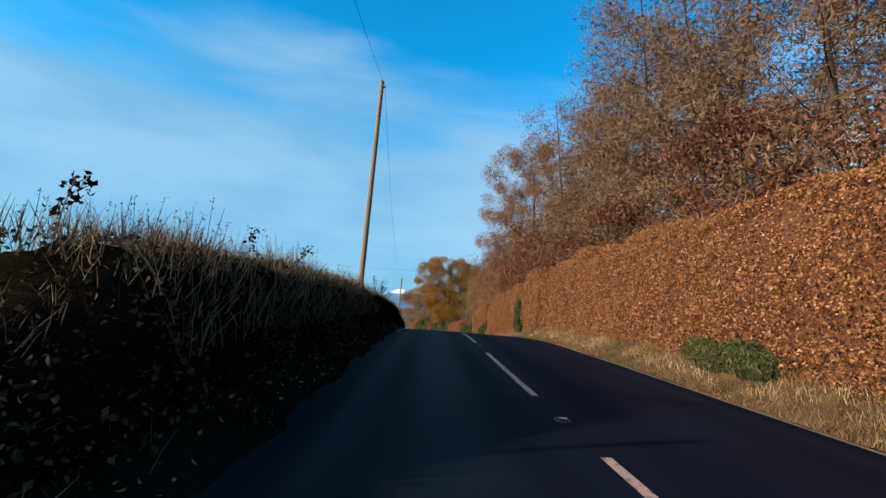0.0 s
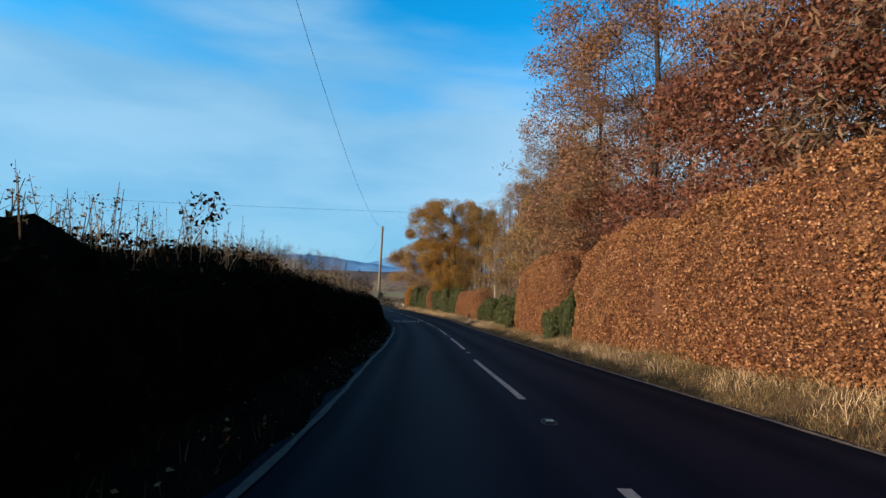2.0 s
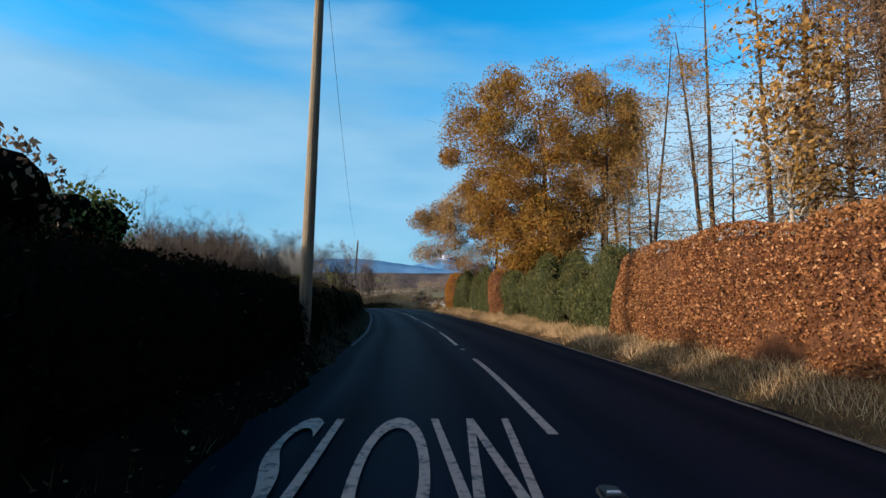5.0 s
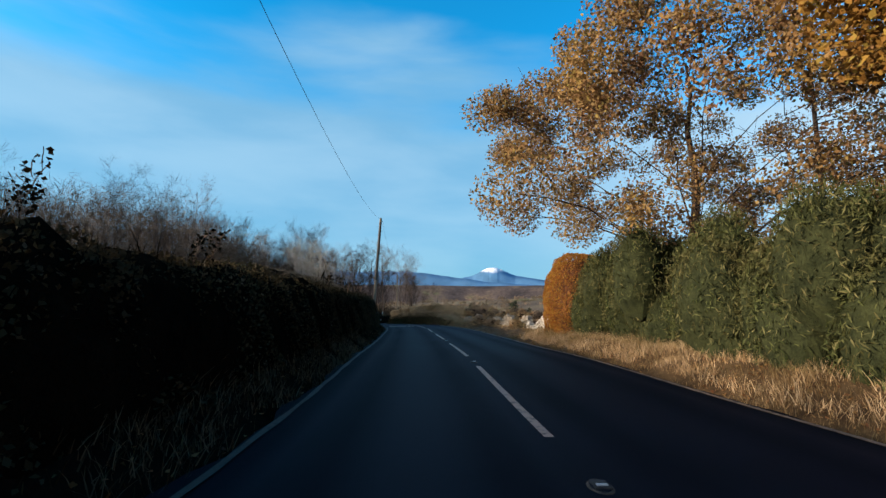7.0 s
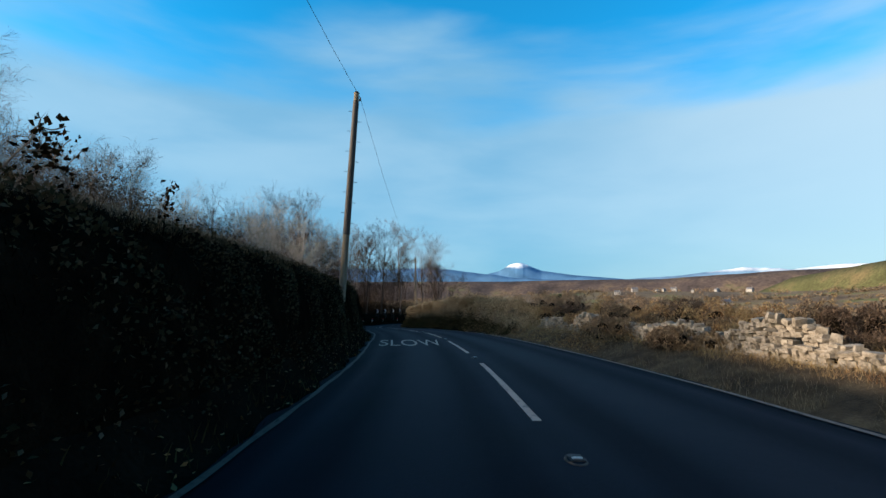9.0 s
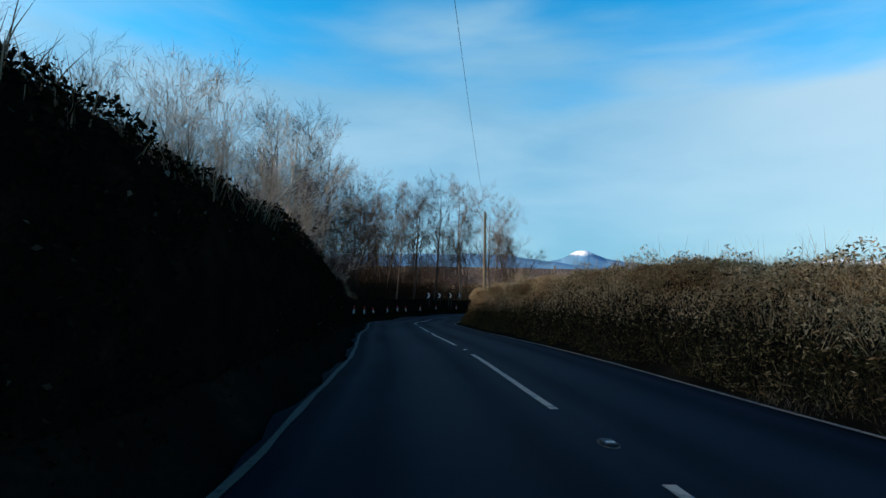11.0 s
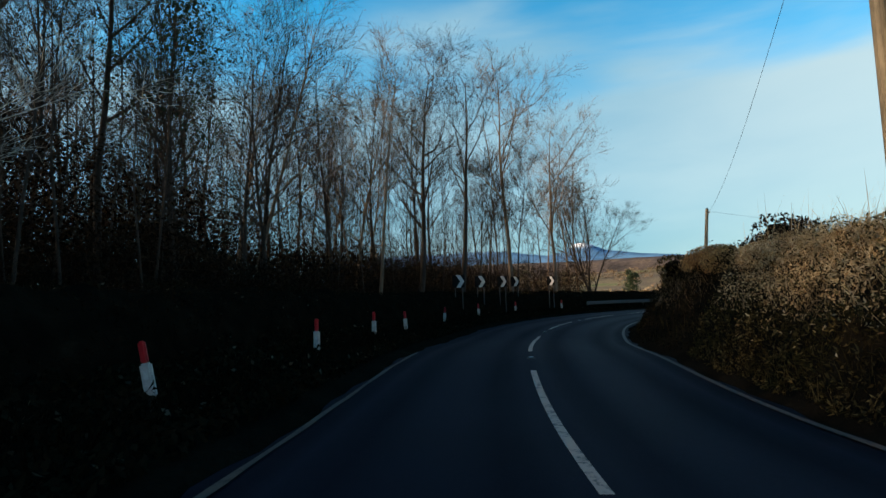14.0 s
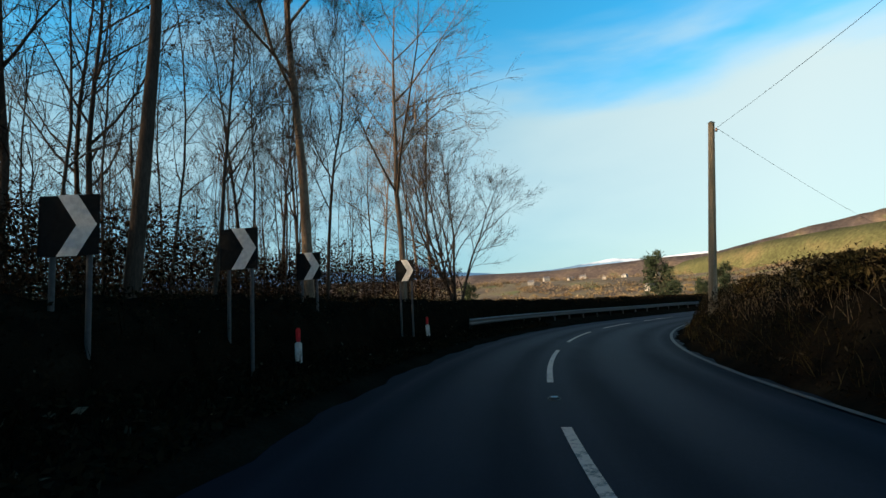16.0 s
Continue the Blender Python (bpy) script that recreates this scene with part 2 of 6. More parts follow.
def tubes(lines, sides=(7, 4, 3, 3, 3)):
    """Round branches along lines of (points, radii, level)."""
    vs, fs, base = [], [], 0
    for pts, rad, level in lines:
        k = sides[min(level, len(sides) - 1)]
        pts = np.asarray(pts, float)
        ahead = unit(np.gradient(pts, axis=0))
        ref = np.array((0, 0, 1.0)) if abs(ahead[0][2]) < 0.8 else np.array((1.0, 0, 0))
        u = unit(np.cross(ahead, ref))
        w = np.cross(ahead, u)
        a = np.arange(k) * 2 * math.pi / k
        ring = pts[:, None] + np.asarray(rad)[:, None, None] * (u[:, None] * np.cos(a)[None, :, None] + w[:, None] * np.sin(a)[None, :, None])
        vs.append(ring.reshape(-1, 3))
        i, j = np.meshgrid(np.arange(len(pts) - 1), np.arange(k), indexing="ij")
        p, q = (i * k + j).ravel(), (i * k + (j + 1) % k).ravel()
        fs.append(np.stack([p, q, q + k, p + k], 1) + base)
        base += len(pts) * k
    return np.concatenate(vs), np.concatenate(fs)


# ---- materials ----
def material(name, rough=0.9, metal=0.0, spec=0.3):
    m = bpy.data.materials.new(name)
    m.use_nodes = True
    b = m.node_tree.nodes["Principled BSDF"]
    b.inputs["Roughness"].default_value, b.inputs["Metallic"].default_value = rough, metal
    b.inputs["Specular IOR Level"].default_value = spec
    return m, m.node_tree, b


def ramp(nt, source, stops):
    r = nt.nodes.new("ShaderNodeValToRGB")
    e = r.color_ramp.elements
    while len(e) < len(stops):
        e.new(0.5)
    for one, (p, c) in zip(e, stops):
        one.position, one.color = p, (*c, 1)
    nt.links.new(source, r.inputs[0])
    return r.outputs[0]


def noise_of(nt, scale, detail=4.0, rough=0.6, stretch=None):
    co = nt.nodes.new("ShaderNodeTexCoord")
    n = nt.nodes.new("ShaderNodeTexNoise")
    n.inputs["Scale"].default_value, n.inputs["Detail"].default_value, n.inputs["Roughness"].default_value = scale, detail, rough
    out = co.outputs["Object"]
    if stretch:
        mp = nt.nodes.new("ShaderNodeMapping")
        mp.inputs["Scale"].default_value = stretch
        nt.links.new(out, mp.inputs[0])
        out = mp.outputs[0]
    nt.links.new(out, n.inputs["Vector"])
    return n.outputs["Fac"]


def mixed(nt, fac, a, b, how="MIX"):
    m = nt.nodes.new("ShaderNodeMix")
    m.data_type, m.blend_type = "RGBA", how
    for k, v in ((0, fac), (6, a), (7, b)):
        if isinstance(v, bpy.types.NodeSocket):
            nt.links.new(v, m.inputs[k])
        else:
            m.inputs[k].default_value = v if k == 0 else (*v, 1)
    return m.outputs[2]


def bump(nt, bsdf, source, strength, distance=0.02):
    b = nt.nodes.new("ShaderNodeBump")
    b.inputs["Strength"].default_value, b.inputs["Distance"].default_value = strength, distance
    nt.links.new(source, b.inputs["Height"])
    nt.links.new(b.outputs[0], bsdf.inputs["Normal"])


def grained(name, stops, scale, fine, rough=0.9, relief=0.4, stretch=None, spec=0.08):
    """A surface with stains at one scale and grain at a finer one."""
    m, nt, b = material(name, rough, spec=spec)
    big, small = noise_of(nt, scale, stretch=stretch), noise_of(nt, fine, stretch=stretch)
    c = ramp(nt, big, stops)
    g = ramp(nt, small, [(0.3, (0.62, 0.62, 0.62)), (0.7, (1.25, 1.25, 1.25))])
    nt.links.new(mixed(nt, 1.0, c, g, "MULTIPLY"), b.inputs["Base Color"])
    bump(nt, b, small, relief)
    return m


def leafy(name, stops, through=0.3, rough=0.6, patch=None, spec=0.06):
    """Leaves, each with a colour of its own, which let some light through."""
    m, nt, b = material(name, rough, spec=spec)
    geo = nt.nodes.new("ShaderNodeNewGeometry")
    c = ramp(nt, geo.outputs["Random Per Island"], stops)
    if patch:
        f = ramp(nt, noise_of(nt, patch[0]), [(0.42, (0, 0, 0)), (0.62, (1, 1, 1))])
        c = mixed(nt, f, c, mixed(nt, 0.65, c, patch[1]))
    nt.links.new(c, b.inputs["Base Color"])
    t = nt.nodes.new("ShaderNodeBsdfTranslucent")
    nt.links.new(c, t.inputs[0])
    x = nt.nodes.new("ShaderNodeMixShader")
    x.inputs[0].default_value = through
    nt.links.new(b.outputs[0], x.inputs[1])
    nt.links.new(t.outputs[0], x.inputs[2])
    nt.links.new(x.outputs[0], nt.nodes["Material Output"].inputs[0])
    return m


def tarmac_material():
    """Old tarmac: each lane has two darker, rougher wheel tracks; the sky's sheen is painted paler between them."""
    m, nt, b = material("tarmac", 0.85, spec=0.05)
    big, small = noise_of(nt, 0.35, 5), noise_of(nt, 60, 2)
    # The blue cast puts the sky's reflection into the base colour.
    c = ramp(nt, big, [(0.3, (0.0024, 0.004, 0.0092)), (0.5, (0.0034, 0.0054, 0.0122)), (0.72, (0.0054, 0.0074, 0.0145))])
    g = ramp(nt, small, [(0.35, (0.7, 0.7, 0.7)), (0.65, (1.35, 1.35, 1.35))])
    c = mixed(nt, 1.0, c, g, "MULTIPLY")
    worn = nt.nodes.new("ShaderNodeAttribute")
    worn.attribute_name = "dark_band"
    patchy = ramp(nt, noise_of(nt, 0.6, 4, 0.6, (1, 0.2, 1)), [(0.3, (0.55, 0.55, 0.55)), (0.7, (1, 1, 1))])
    f = mixed(nt, 1.0, patchy, worn.outputs["Color"], "MULTIPLY")
    nt.links.new(mixed(nt, f, c, mixed(nt, 1.0, c, (0.62, 0.62, 0.62), "MULTIPLY")), b.inputs["Base Color"])
    bump(nt, b, small, 0.35, 0.006)
    nt.links.new(ramp(nt, f, [(0.0, (0.68,) * 3), (1.0, (0.85,) * 3)]), b.inputs["Roughness"])
    return m


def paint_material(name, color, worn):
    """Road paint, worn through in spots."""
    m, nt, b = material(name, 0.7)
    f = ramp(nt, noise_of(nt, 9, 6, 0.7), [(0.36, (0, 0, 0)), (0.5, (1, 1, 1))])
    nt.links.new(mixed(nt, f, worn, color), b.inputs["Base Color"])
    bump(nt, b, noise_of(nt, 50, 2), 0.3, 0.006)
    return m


TARMAC = tarmac_material()
# White paint warmed in colour to offset the blue light of the sky.
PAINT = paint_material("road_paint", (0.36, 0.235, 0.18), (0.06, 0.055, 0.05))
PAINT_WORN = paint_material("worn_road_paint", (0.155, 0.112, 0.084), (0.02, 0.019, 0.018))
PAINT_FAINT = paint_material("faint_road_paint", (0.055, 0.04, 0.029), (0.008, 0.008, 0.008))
SOIL = grained("grass_mat", [(0.3, (0.03, 0.017, 0.008)), (0.5, (0.07, 0.042, 0.019)), (0.72, (0.115, 0.074, 0.034))], 1.6, 30, relief=0.8)
# Darker copy of the grass mat: the verge's shadow band in its colour.
SHADED_SOIL = grained("shaded_soil", [(0.3, (0.0225, 0.0165, 0.00975)), (0.5, (0.06, 0.0413, 0.0225)), (0.72, (0.105, 0.075, 0.0413))], 1.6, 30, relief=0.8)
# Bank earth and twigs are near black, with shade put into their colour.
SHADED_EARTH = grained("shaded_earth", [(0.3, (0.0039, 0.00325, 0.0026)), (0.6, (0.0091, 0.00715, 0.0052)), (0.8, (0.0169, 0.0137, 0.00845))], 0.9, 18, spec=0.0)
FIELD = grained("field", [(0.3, (0.06, 0.045, 0.033)), (0.45, (0.105, 0.08, 0.055)), (0.58, (0.145, 0.112, 0.066)), (0.66, (0.105, 0.115, 0.046)), (0.72, (0.1, 0.13, 0.043))], 0.02, 0.5, relief=0.3)
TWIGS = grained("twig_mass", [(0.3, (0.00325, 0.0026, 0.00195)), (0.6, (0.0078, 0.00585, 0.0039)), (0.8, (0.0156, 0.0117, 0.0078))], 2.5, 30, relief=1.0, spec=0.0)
# Cores are darker than the leaves, painting shade into the gaps between them.
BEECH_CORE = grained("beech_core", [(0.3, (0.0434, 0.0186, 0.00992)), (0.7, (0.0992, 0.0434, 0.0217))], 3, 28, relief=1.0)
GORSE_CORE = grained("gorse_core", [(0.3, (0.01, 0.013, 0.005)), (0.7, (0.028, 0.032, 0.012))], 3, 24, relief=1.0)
BARK = grained("bark", [(0.3, (0.075, 0.05, 0.036)), (0.6, (0.16, 0.11, 0.078)), (0.8, (0.25, 0.18, 0.13))], 3, 26, stretch=(1, 1, 0.25))
BARK_PALE = grained("pale_bark", [(0.3, (0.147, 0.122, 0.0979)), (0.5, (0.284, 0.25, 0.21)), (0.7, (0.362, 0.328, 0.284))], 2.2, 20, stretch=(1, 1, 0.4))
BARK_DARK = grained("dark_bark", [(0.3, (0.022, 0.017, 0.014)), (0.7, (0.055, 0.042, 0.034))], 3, 26, stretch=(1, 1, 0.25))
POLE_WOOD = grained("pole_wood", [(0.3, (0.11, 0.083, 0.056)), (0.6, (0.19, 0.156, 0.112)), (0.8, (0.25, 0.21, 0.16))], 2, 30, stretch=(6, 6, 0.3))


def stone_material():
    m, nt, b = material("limestone", 0.92)
    info = nt.nodes.new("ShaderNodeObjectInfo")
    base = ramp(nt, info.outputs["Random"], [(0, (0.2, 0.17, 0.13)), (0.4, (0.4, 0.355, 0.29)), (0.75, (0.55, 0.5, 0.42)), (1, (0.68, 0.64, 0.57))])
    spots = ramp(nt, noise_of(nt, 7, 6, 0.7), [(0.35, (0.34, 0.32, 0.29)), (0.58, (0.95, 0.95, 0.95))])
    nt.links.new(mixed(nt, 1.0, base, spots, "MULTIPLY"), b.inputs["Base Color"])
    bump(nt, b, noise_of(nt, 18, 5), 0.7, 0.03)
    return m


STONE = stone_material()
BEECH = leafy("beech_leaves", [(0, (0.07, 0.026, 0.014)), (0.3, (0.145, 0.056, 0.024)), (0.6, (0.225, 0.095, 0.038)), (0.85, (0.3, 0.142, 0.06)), (1, (0.4, 0.24, 0.13))], 0.25, 0.5, (0.6, (0.22, 0.11, 0.045)))
BEECH_GOLD = leafy("golden_beech_leaves", [(0, (0.136, 0.0434, 0.0124)), (0.4, (0.26, 0.0992, 0.0217)), (0.75, (0.341, 0.167, 0.031)), (1, (0.279, 0.205, 0.0372))], 0.3, 0.5)
RED_OAK = leafy("russet_leaves", [(0, (0.085, 0.037, 0.023)), (0.5, (0.17, 0.078, 0.042)), (1, (0.265, 0.145, 0.085))], 0.3, patch=(0.35, (0.2, 0.11, 0.05)))
COPPER = leafy("copper_leaves", [(0, (0.062, 0.0236, 0.0161)), (0.5, (0.124, 0.0484, 0.0279)), (1, (0.198, 0.0868, 0.0496))], 0.3)
GOLD_OAK = leafy("golden_oak_leaves", [(0, (0.124, 0.0589, 0.0136)), (0.45, (0.223, 0.118, 0.0248)), (0.8, (0.285, 0.174, 0.0372)), (1, (0.211, 0.167, 0.0372))], 0.35, patch=(0.35, (0.186, 0.0806, 0.0248)))
PALE_OAK = leafy("pale_oak_leaves", [(0, (0.118, 0.062, 0.0341)), (0.5, (0.211, 0.118, 0.062)), (0.85, (0.26, 0.174, 0.0806)), (1, (0.223, 0.186, 0.0496))], 0.3, patch=(0.3, (0.26, 0.161, 0.0434)))
LARCH = leafy("larch_needles", [(0, (0.088, 0.052, 0.032)), (0.5, (0.155, 0.094, 0.052)), (1, (0.225, 0.14, 0.072))], 0.3, patch=(0.25, (0.12, 0.078, 0.05)))
LARCH_GOLD = leafy("golden_larch_needles", [(0, (0.136, 0.0806, 0.031)), (0.5, (0.236, 0.136, 0.0434)), (1, (0.31, 0.192, 0.062))], 0.35)
GORSE = leafy("gorse_green", [(0, (0.014, 0.019, 0.006)), (0.5, (0.04, 0.05, 0.016)), (0.85, (0.075, 0.083, 0.028)), (1, (0.15, 0.13, 0.055))], 0.15, patch=(0.8, (0.075, 0.065, 0.026)))
# Bramble leaves hold the hedge's deep shade in their near-black colour.
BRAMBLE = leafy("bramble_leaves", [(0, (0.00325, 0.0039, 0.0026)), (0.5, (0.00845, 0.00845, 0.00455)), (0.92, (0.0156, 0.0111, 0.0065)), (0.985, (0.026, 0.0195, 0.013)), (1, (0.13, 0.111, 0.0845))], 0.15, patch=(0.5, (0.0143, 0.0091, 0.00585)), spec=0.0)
IVY = leafy("sunlit_green_leaves", [(0, (0.04, 0.055, 0.015)), (0.6, (0.09, 0.12, 0.03)), (1, (0.2, 0.2, 0.06))], 0.3)
STRAW = leafy("dry_grass", [(0, (0.07, 0.04, 0.018)), (0.4, (0.15, 0.094, 0.042)), (0.8, (0.235, 0.157, 0.074)), (1, (0.31, 0.23, 0.126))], 0.3, patch=(0.5, (0.0868, 0.0744, 0.0279)))
DEAD = leafy("dead_stalks", [(0, (0.04, 0.0288, 0.0176)), (0.5, (0.096, 0.0704, 0.044)), (1, (0.208, 0.16, 0.104))], 0.2)
BRACKEN = leafy("bracken", [(0, (0.09, 0.045, 0.0225)), (0.5, (0.21, 0.12, 0.0562)), (1, (0.345, 0.247, 0.128))], 0.3, patch=(0.5, (0.27, 0.225, 0.112)))
LITTER = leafy("leaf_litter", [(0, (0.0744, 0.031, 0.0155)), (0.5, (0.174, 0.0806, 0.031)), (1, (0.26, 0.161, 0.0682))], 0.1)
SCRUB = leafy("far_scrub", [(0, (0.09, 0.0585, 0.0375)), (0.5, (0.18, 0.124, 0.0825)), (1, (0.27, 0.203, 0.135))], 0.2, patch=(0.02, (0.09, 0.075, 0.0375)))
# Bank plants in two tones, with sun and shade put into their colours.
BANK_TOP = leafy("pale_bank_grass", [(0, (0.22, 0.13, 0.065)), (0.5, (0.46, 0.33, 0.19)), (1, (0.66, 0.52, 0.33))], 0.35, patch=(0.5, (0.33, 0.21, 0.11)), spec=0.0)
SHADED_SCRUB = leafy("bank_scrub", [(0, (0.01, 0.008, 0.005)), (0.5, (0.034, 0.024, 0.012)), (0.85, (0.08, 0.06, 0.026)), (1, (0.17, 0.13, 0.065))], 0.25, patch=(0.7, (0.03, 0.03, 0.012)), spec=0.0)
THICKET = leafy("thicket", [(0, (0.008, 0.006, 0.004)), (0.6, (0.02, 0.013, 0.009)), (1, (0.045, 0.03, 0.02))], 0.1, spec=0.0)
CONIFER = leafy("conifer_green", [(0, (0.012, 0.02, 0.012)), (1, (0.04, 0.055, 0.03))], 0.1)


def plain(name, color, rough=0.6, metal=0.0, spec=0.3):
    m, nt, b = material(name, rough, metal, spec)
    n = ramp(nt, noise_of(nt, 14, 5), [(0.35, tuple(c * 0.75 for c in color)), (0.65, tuple(min(1, c * 1.08) for c in color))])
    nt.links.new(n, b.inputs["Base Color"])
    return m


WHITE_PLASTIC, RED_PLASTIC = plain("white_post_plastic", (0.48, 0.44, 0.41)), plain("red_reflector", (0.5, 0.02, 0.025), 0.4)
SIGN_BLACK, SIGN_WHITE = plain("sign_black", (0.008, 0.009, 0.01), 0.7, spec=0.04), plain("sign_white", (0.5, 0.49, 0.47), 0.5)
STEEL, CABLE = plain("galvanised_steel", (0.05, 0.052, 0.055), 0.7, 0.3), plain("black_cable", (0.02, 0.02, 0.022), 0.6)
PORCELAIN, IRON = plain("porcelain", (0.3, 0.18, 0.12), 0.3), plain("iron", (0.06, 0.055, 0.05), 0.7, 0.5)
WALL_WHITE, ROOF_SLATE, GLASS_DARK = plain("white_render", (0.28, 0.265, 0.245)), plain("roof_slate", (0.11, 0.11, 0.12)), plain("dark_window", (0.02, 0.025, 0.03), 0.2)


# ---- the ground: one sheet to the horizon ----
def verge_left(s):
    """Across the bank on the car's side, from the tarmac outwards."""
    e, t, b, k = left_edge(s), left_top(s), left_back(s), set_back(s)
    up = np.interp(s, (112, 126, 160, 172), (0, 1, 1, 0))
    d = np.stack([e + 0.25, e - 0.15, e - 0.5, e - 0.95 - k, e - 1.4 - k, e - 2.0 - k, e - 2.6 - k, e - 3.5 - k, e - 5.0 - k, e - 8.0 - k], 1)
    h = np.stack([t * 0 - 0.2, t * 0 - 0.1, 0.02 + t * 0.02, t * 0.22, t * 0.48, t * 0.72, t * 0.82, 0.5 * (t + b) - 0.35 + 0.35 * up, b - 0.35 + 0.6 * up, b - 0.35 + 1.5 * up], 1)
    return d, h


def verge_right(s):
    e, t = right_edge(s), right_top(s)
    d = np.stack([e - 0.25, e + 0.2, e + 0.6, e + 1.1, e + 1.7, e + 2.4, e + 3.4, e + 5.0, e + 8.0], 1)
    h = np.stack([t * 0 - 0.2, t * 0 - 0.08, 0.03 + t * 0.04, 0.1 + t * 0.3, 0.1 + t * 0.62, t * 0.9, t, t, t - 0.1], 1)
    return d, h


def rough_up(me, size, amount):
    """Uneven ground: nudges the vertices of a sheet up and down."""
    co = np.empty(len(me.vertices) * 3, np.float32)
    me.vertices.foreach_get("co", co)
    co = co.reshape(-1, 3)
    up = np.array([noise.noise(Vector((x / size, y / size, 3))) for x, y, _ in co.tolist()])
    co[:, 2] += up * amount
    me.vertices.foreach_set("co", co.ravel())
    me.update()
    return me


def land(x, y):
    """The lie of the land far from the road."""
    r = np.hypot(x, y - 150)
    z = -7 - 10 * np.clip((r - 60) / 300, 0, 1)
    z = z + 80 * np.exp(-(((x - 540) / 200) ** 2 + ((y - 600) / 230) ** 2))
    z = z + 95 * np.exp(-(((x - 900) / 420) ** 2 + ((y - 1350) / 300) ** 2))
    z = z + 46 * np.exp(-(((x - 250) / 700) ** 2 + ((y - 2300) / 420) ** 2))
    z = z + 27 * np.exp(-(((x - 110) / 330) ** 2 + ((y - 860) / 190) ** 2))
    z = z + 40 * np.exp(-(((x + 900) / 500) ** 2 + ((y - 2100) / 400) ** 2))
    return z


def ground_mesh():
    out = 60 * 1.22 ** np.arange(1, 24)
    xs = np.r_[-190 - out[::-1], np.arange(-190, 150, 4.0), 150 + out]
    ys = np.r_[-110 - out[::-1], np.arange(-110, 360, 4.0), 360 + out]
    x, y = np.meshgrid(xs, ys)
    z = land(x, y)
    near = (np.abs(x) < 260) & (y > -180) & (y < 440)
    p = np.stack([x[near], y[near]], 1)
    pick = RUN % 2 == 0
    line, run, along = LINE[pick], RUN[pick], ALONG[pick]
    i = np.argmin(((p[:, None] - line[None, :, :2]) ** 2).sum(2), 1)
    off = p - line[i, :2]
    d = off[:, 0] * along[i, 1] - off[:, 1] * along[i, 0]
    s, far = run[i], np.hypot(*off.T)
    lt, rt = left_back(s) - 0.7, right_top(s) - 0.3
    side = np.where(d < 0, lt, rt)
    h = np.where(far < 9.8, np.minimum(side, 0) - 0.9, side - 0.25)
    fall = np.where(d > 0, np.interp(s, (112, 150, 168), (0.0, 0.012, 0.09)), np.where(s > 215, 0.05, -0.012))
    h = h - np.clip(far - 11, 0, 60) * fall
    blend = np.clip((far - 60) / 90, 0, 1)
    z[near] = (line[i, 2] + h) * (1 - blend) + z[near] * blend
    verts = np.stack([x, y, z], -1).reshape(-1, 3)
    ny, nx = x.shape
    j, k = np.meshgrid(np.arange(ny - 1), np.arange(nx - 1), indexing="ij")
    a = (j * nx + k).ravel()
    return smooth(mesh_of("ground", verts, np.stack([a, a + 1, a + nx + 1, a + nx], 1), FIELD))


ground = tagged(new("ground", ground_mesh()), "brown and green winter fields falling to a valley", "ground", kind="structure")
tagged(new("bank", rough_up(sheet("bank", -38, 290, 0.7, verge_left, SHADED_EARTH), 0.9, 0.12)), "earth roadside bank below the hedge, coloured dark for shade", "bank", kind="structure")
tagged(new("verge", rough_up(sheet("verge", -38, 119.5, 0.7, verge_right, SOIL), 0.9, 0.1)), "earthy roadside verge covered with dry grass", "verge", kind="structure")
tagged(new("verge", rough_up(sheet("verge", 119.5, 151, 0.7, verge_right, SHADED_SOIL), 0.9, 0.1)), "weedy brown verge below the stone wall, coloured darker for shade", "verge", kind="structure")
tagged(new("bank", rough_up(sheet("bank", 151, 291, 0.7, verge_right, SHADED_EARTH), 0.9, 0.1)), "earth roadside bank under scrub, coloured dark for shade", "bank", kind="structure")

def road_mesh():
    """The tarmac with its slight camber, ragged edges and the wheels' tracks."""
    f = np.linspace(0, 1, 13)[1:-1]

    def across(s):
        l, r, m = left_edge(s) + 0.2, right_edge(s) - 0.2, mid(s)
        d = [left_edge(s) - 0.16 + 0.07 * np.sin(s * 1.7) + 0.05 * np.sin(s * 4.1), l]
        d += [l + (m - l) * x for x in f] + [m] + [m + (r - m) * x for x in f]
        d += [r, right_edge(s) + 0.18 + 0.06 * np.sin(s * 1.3) + 0.05 * np.sin(s * 3.7)]
        h = [-0.02, 0.0] + list(0.03 * f) + [0.03] + list(0.03 * f[::-1]) + [0.0, -0.02]
        return np.stack(d, 1), np.repeat(np.array(h)[None], len(s), 0)

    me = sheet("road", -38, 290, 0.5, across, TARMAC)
    # Dark bands are wheel tracks and edges; paler strips carry the painted sheen.
    lane = np.exp(-((f - 0.24) / 0.11) ** 2) + np.exp(-((f - 0.78) / 0.11) ** 2)
    row = np.r_[1, 1, lane, 0.3, lane[::-1], 1, 1].astype(np.float32)
    dark_band = me.attributes.new("dark_band", "FLOAT", "POINT")
    dark_band.data.foreach_set("value", np.tile(row, len(me.vertices) // len(row)))
    return me


road = tagged(new("road", road_mesh()), "worn dark grey tarmac country road with white markings", "road", kind="structure")


def line_mesh(s0, s1, left, right, h=0.012, step=0.5):
    return sheet("marking", s0, s1, step, lambda s: (np.stack([left(s), right(s)], 1), np.stack([s * 0 + h, s * 0 + h], 1)), None)


def marking(name, me, mat, label=""):
    me.materials.clear()
    return part(name, me, mat, road, label)


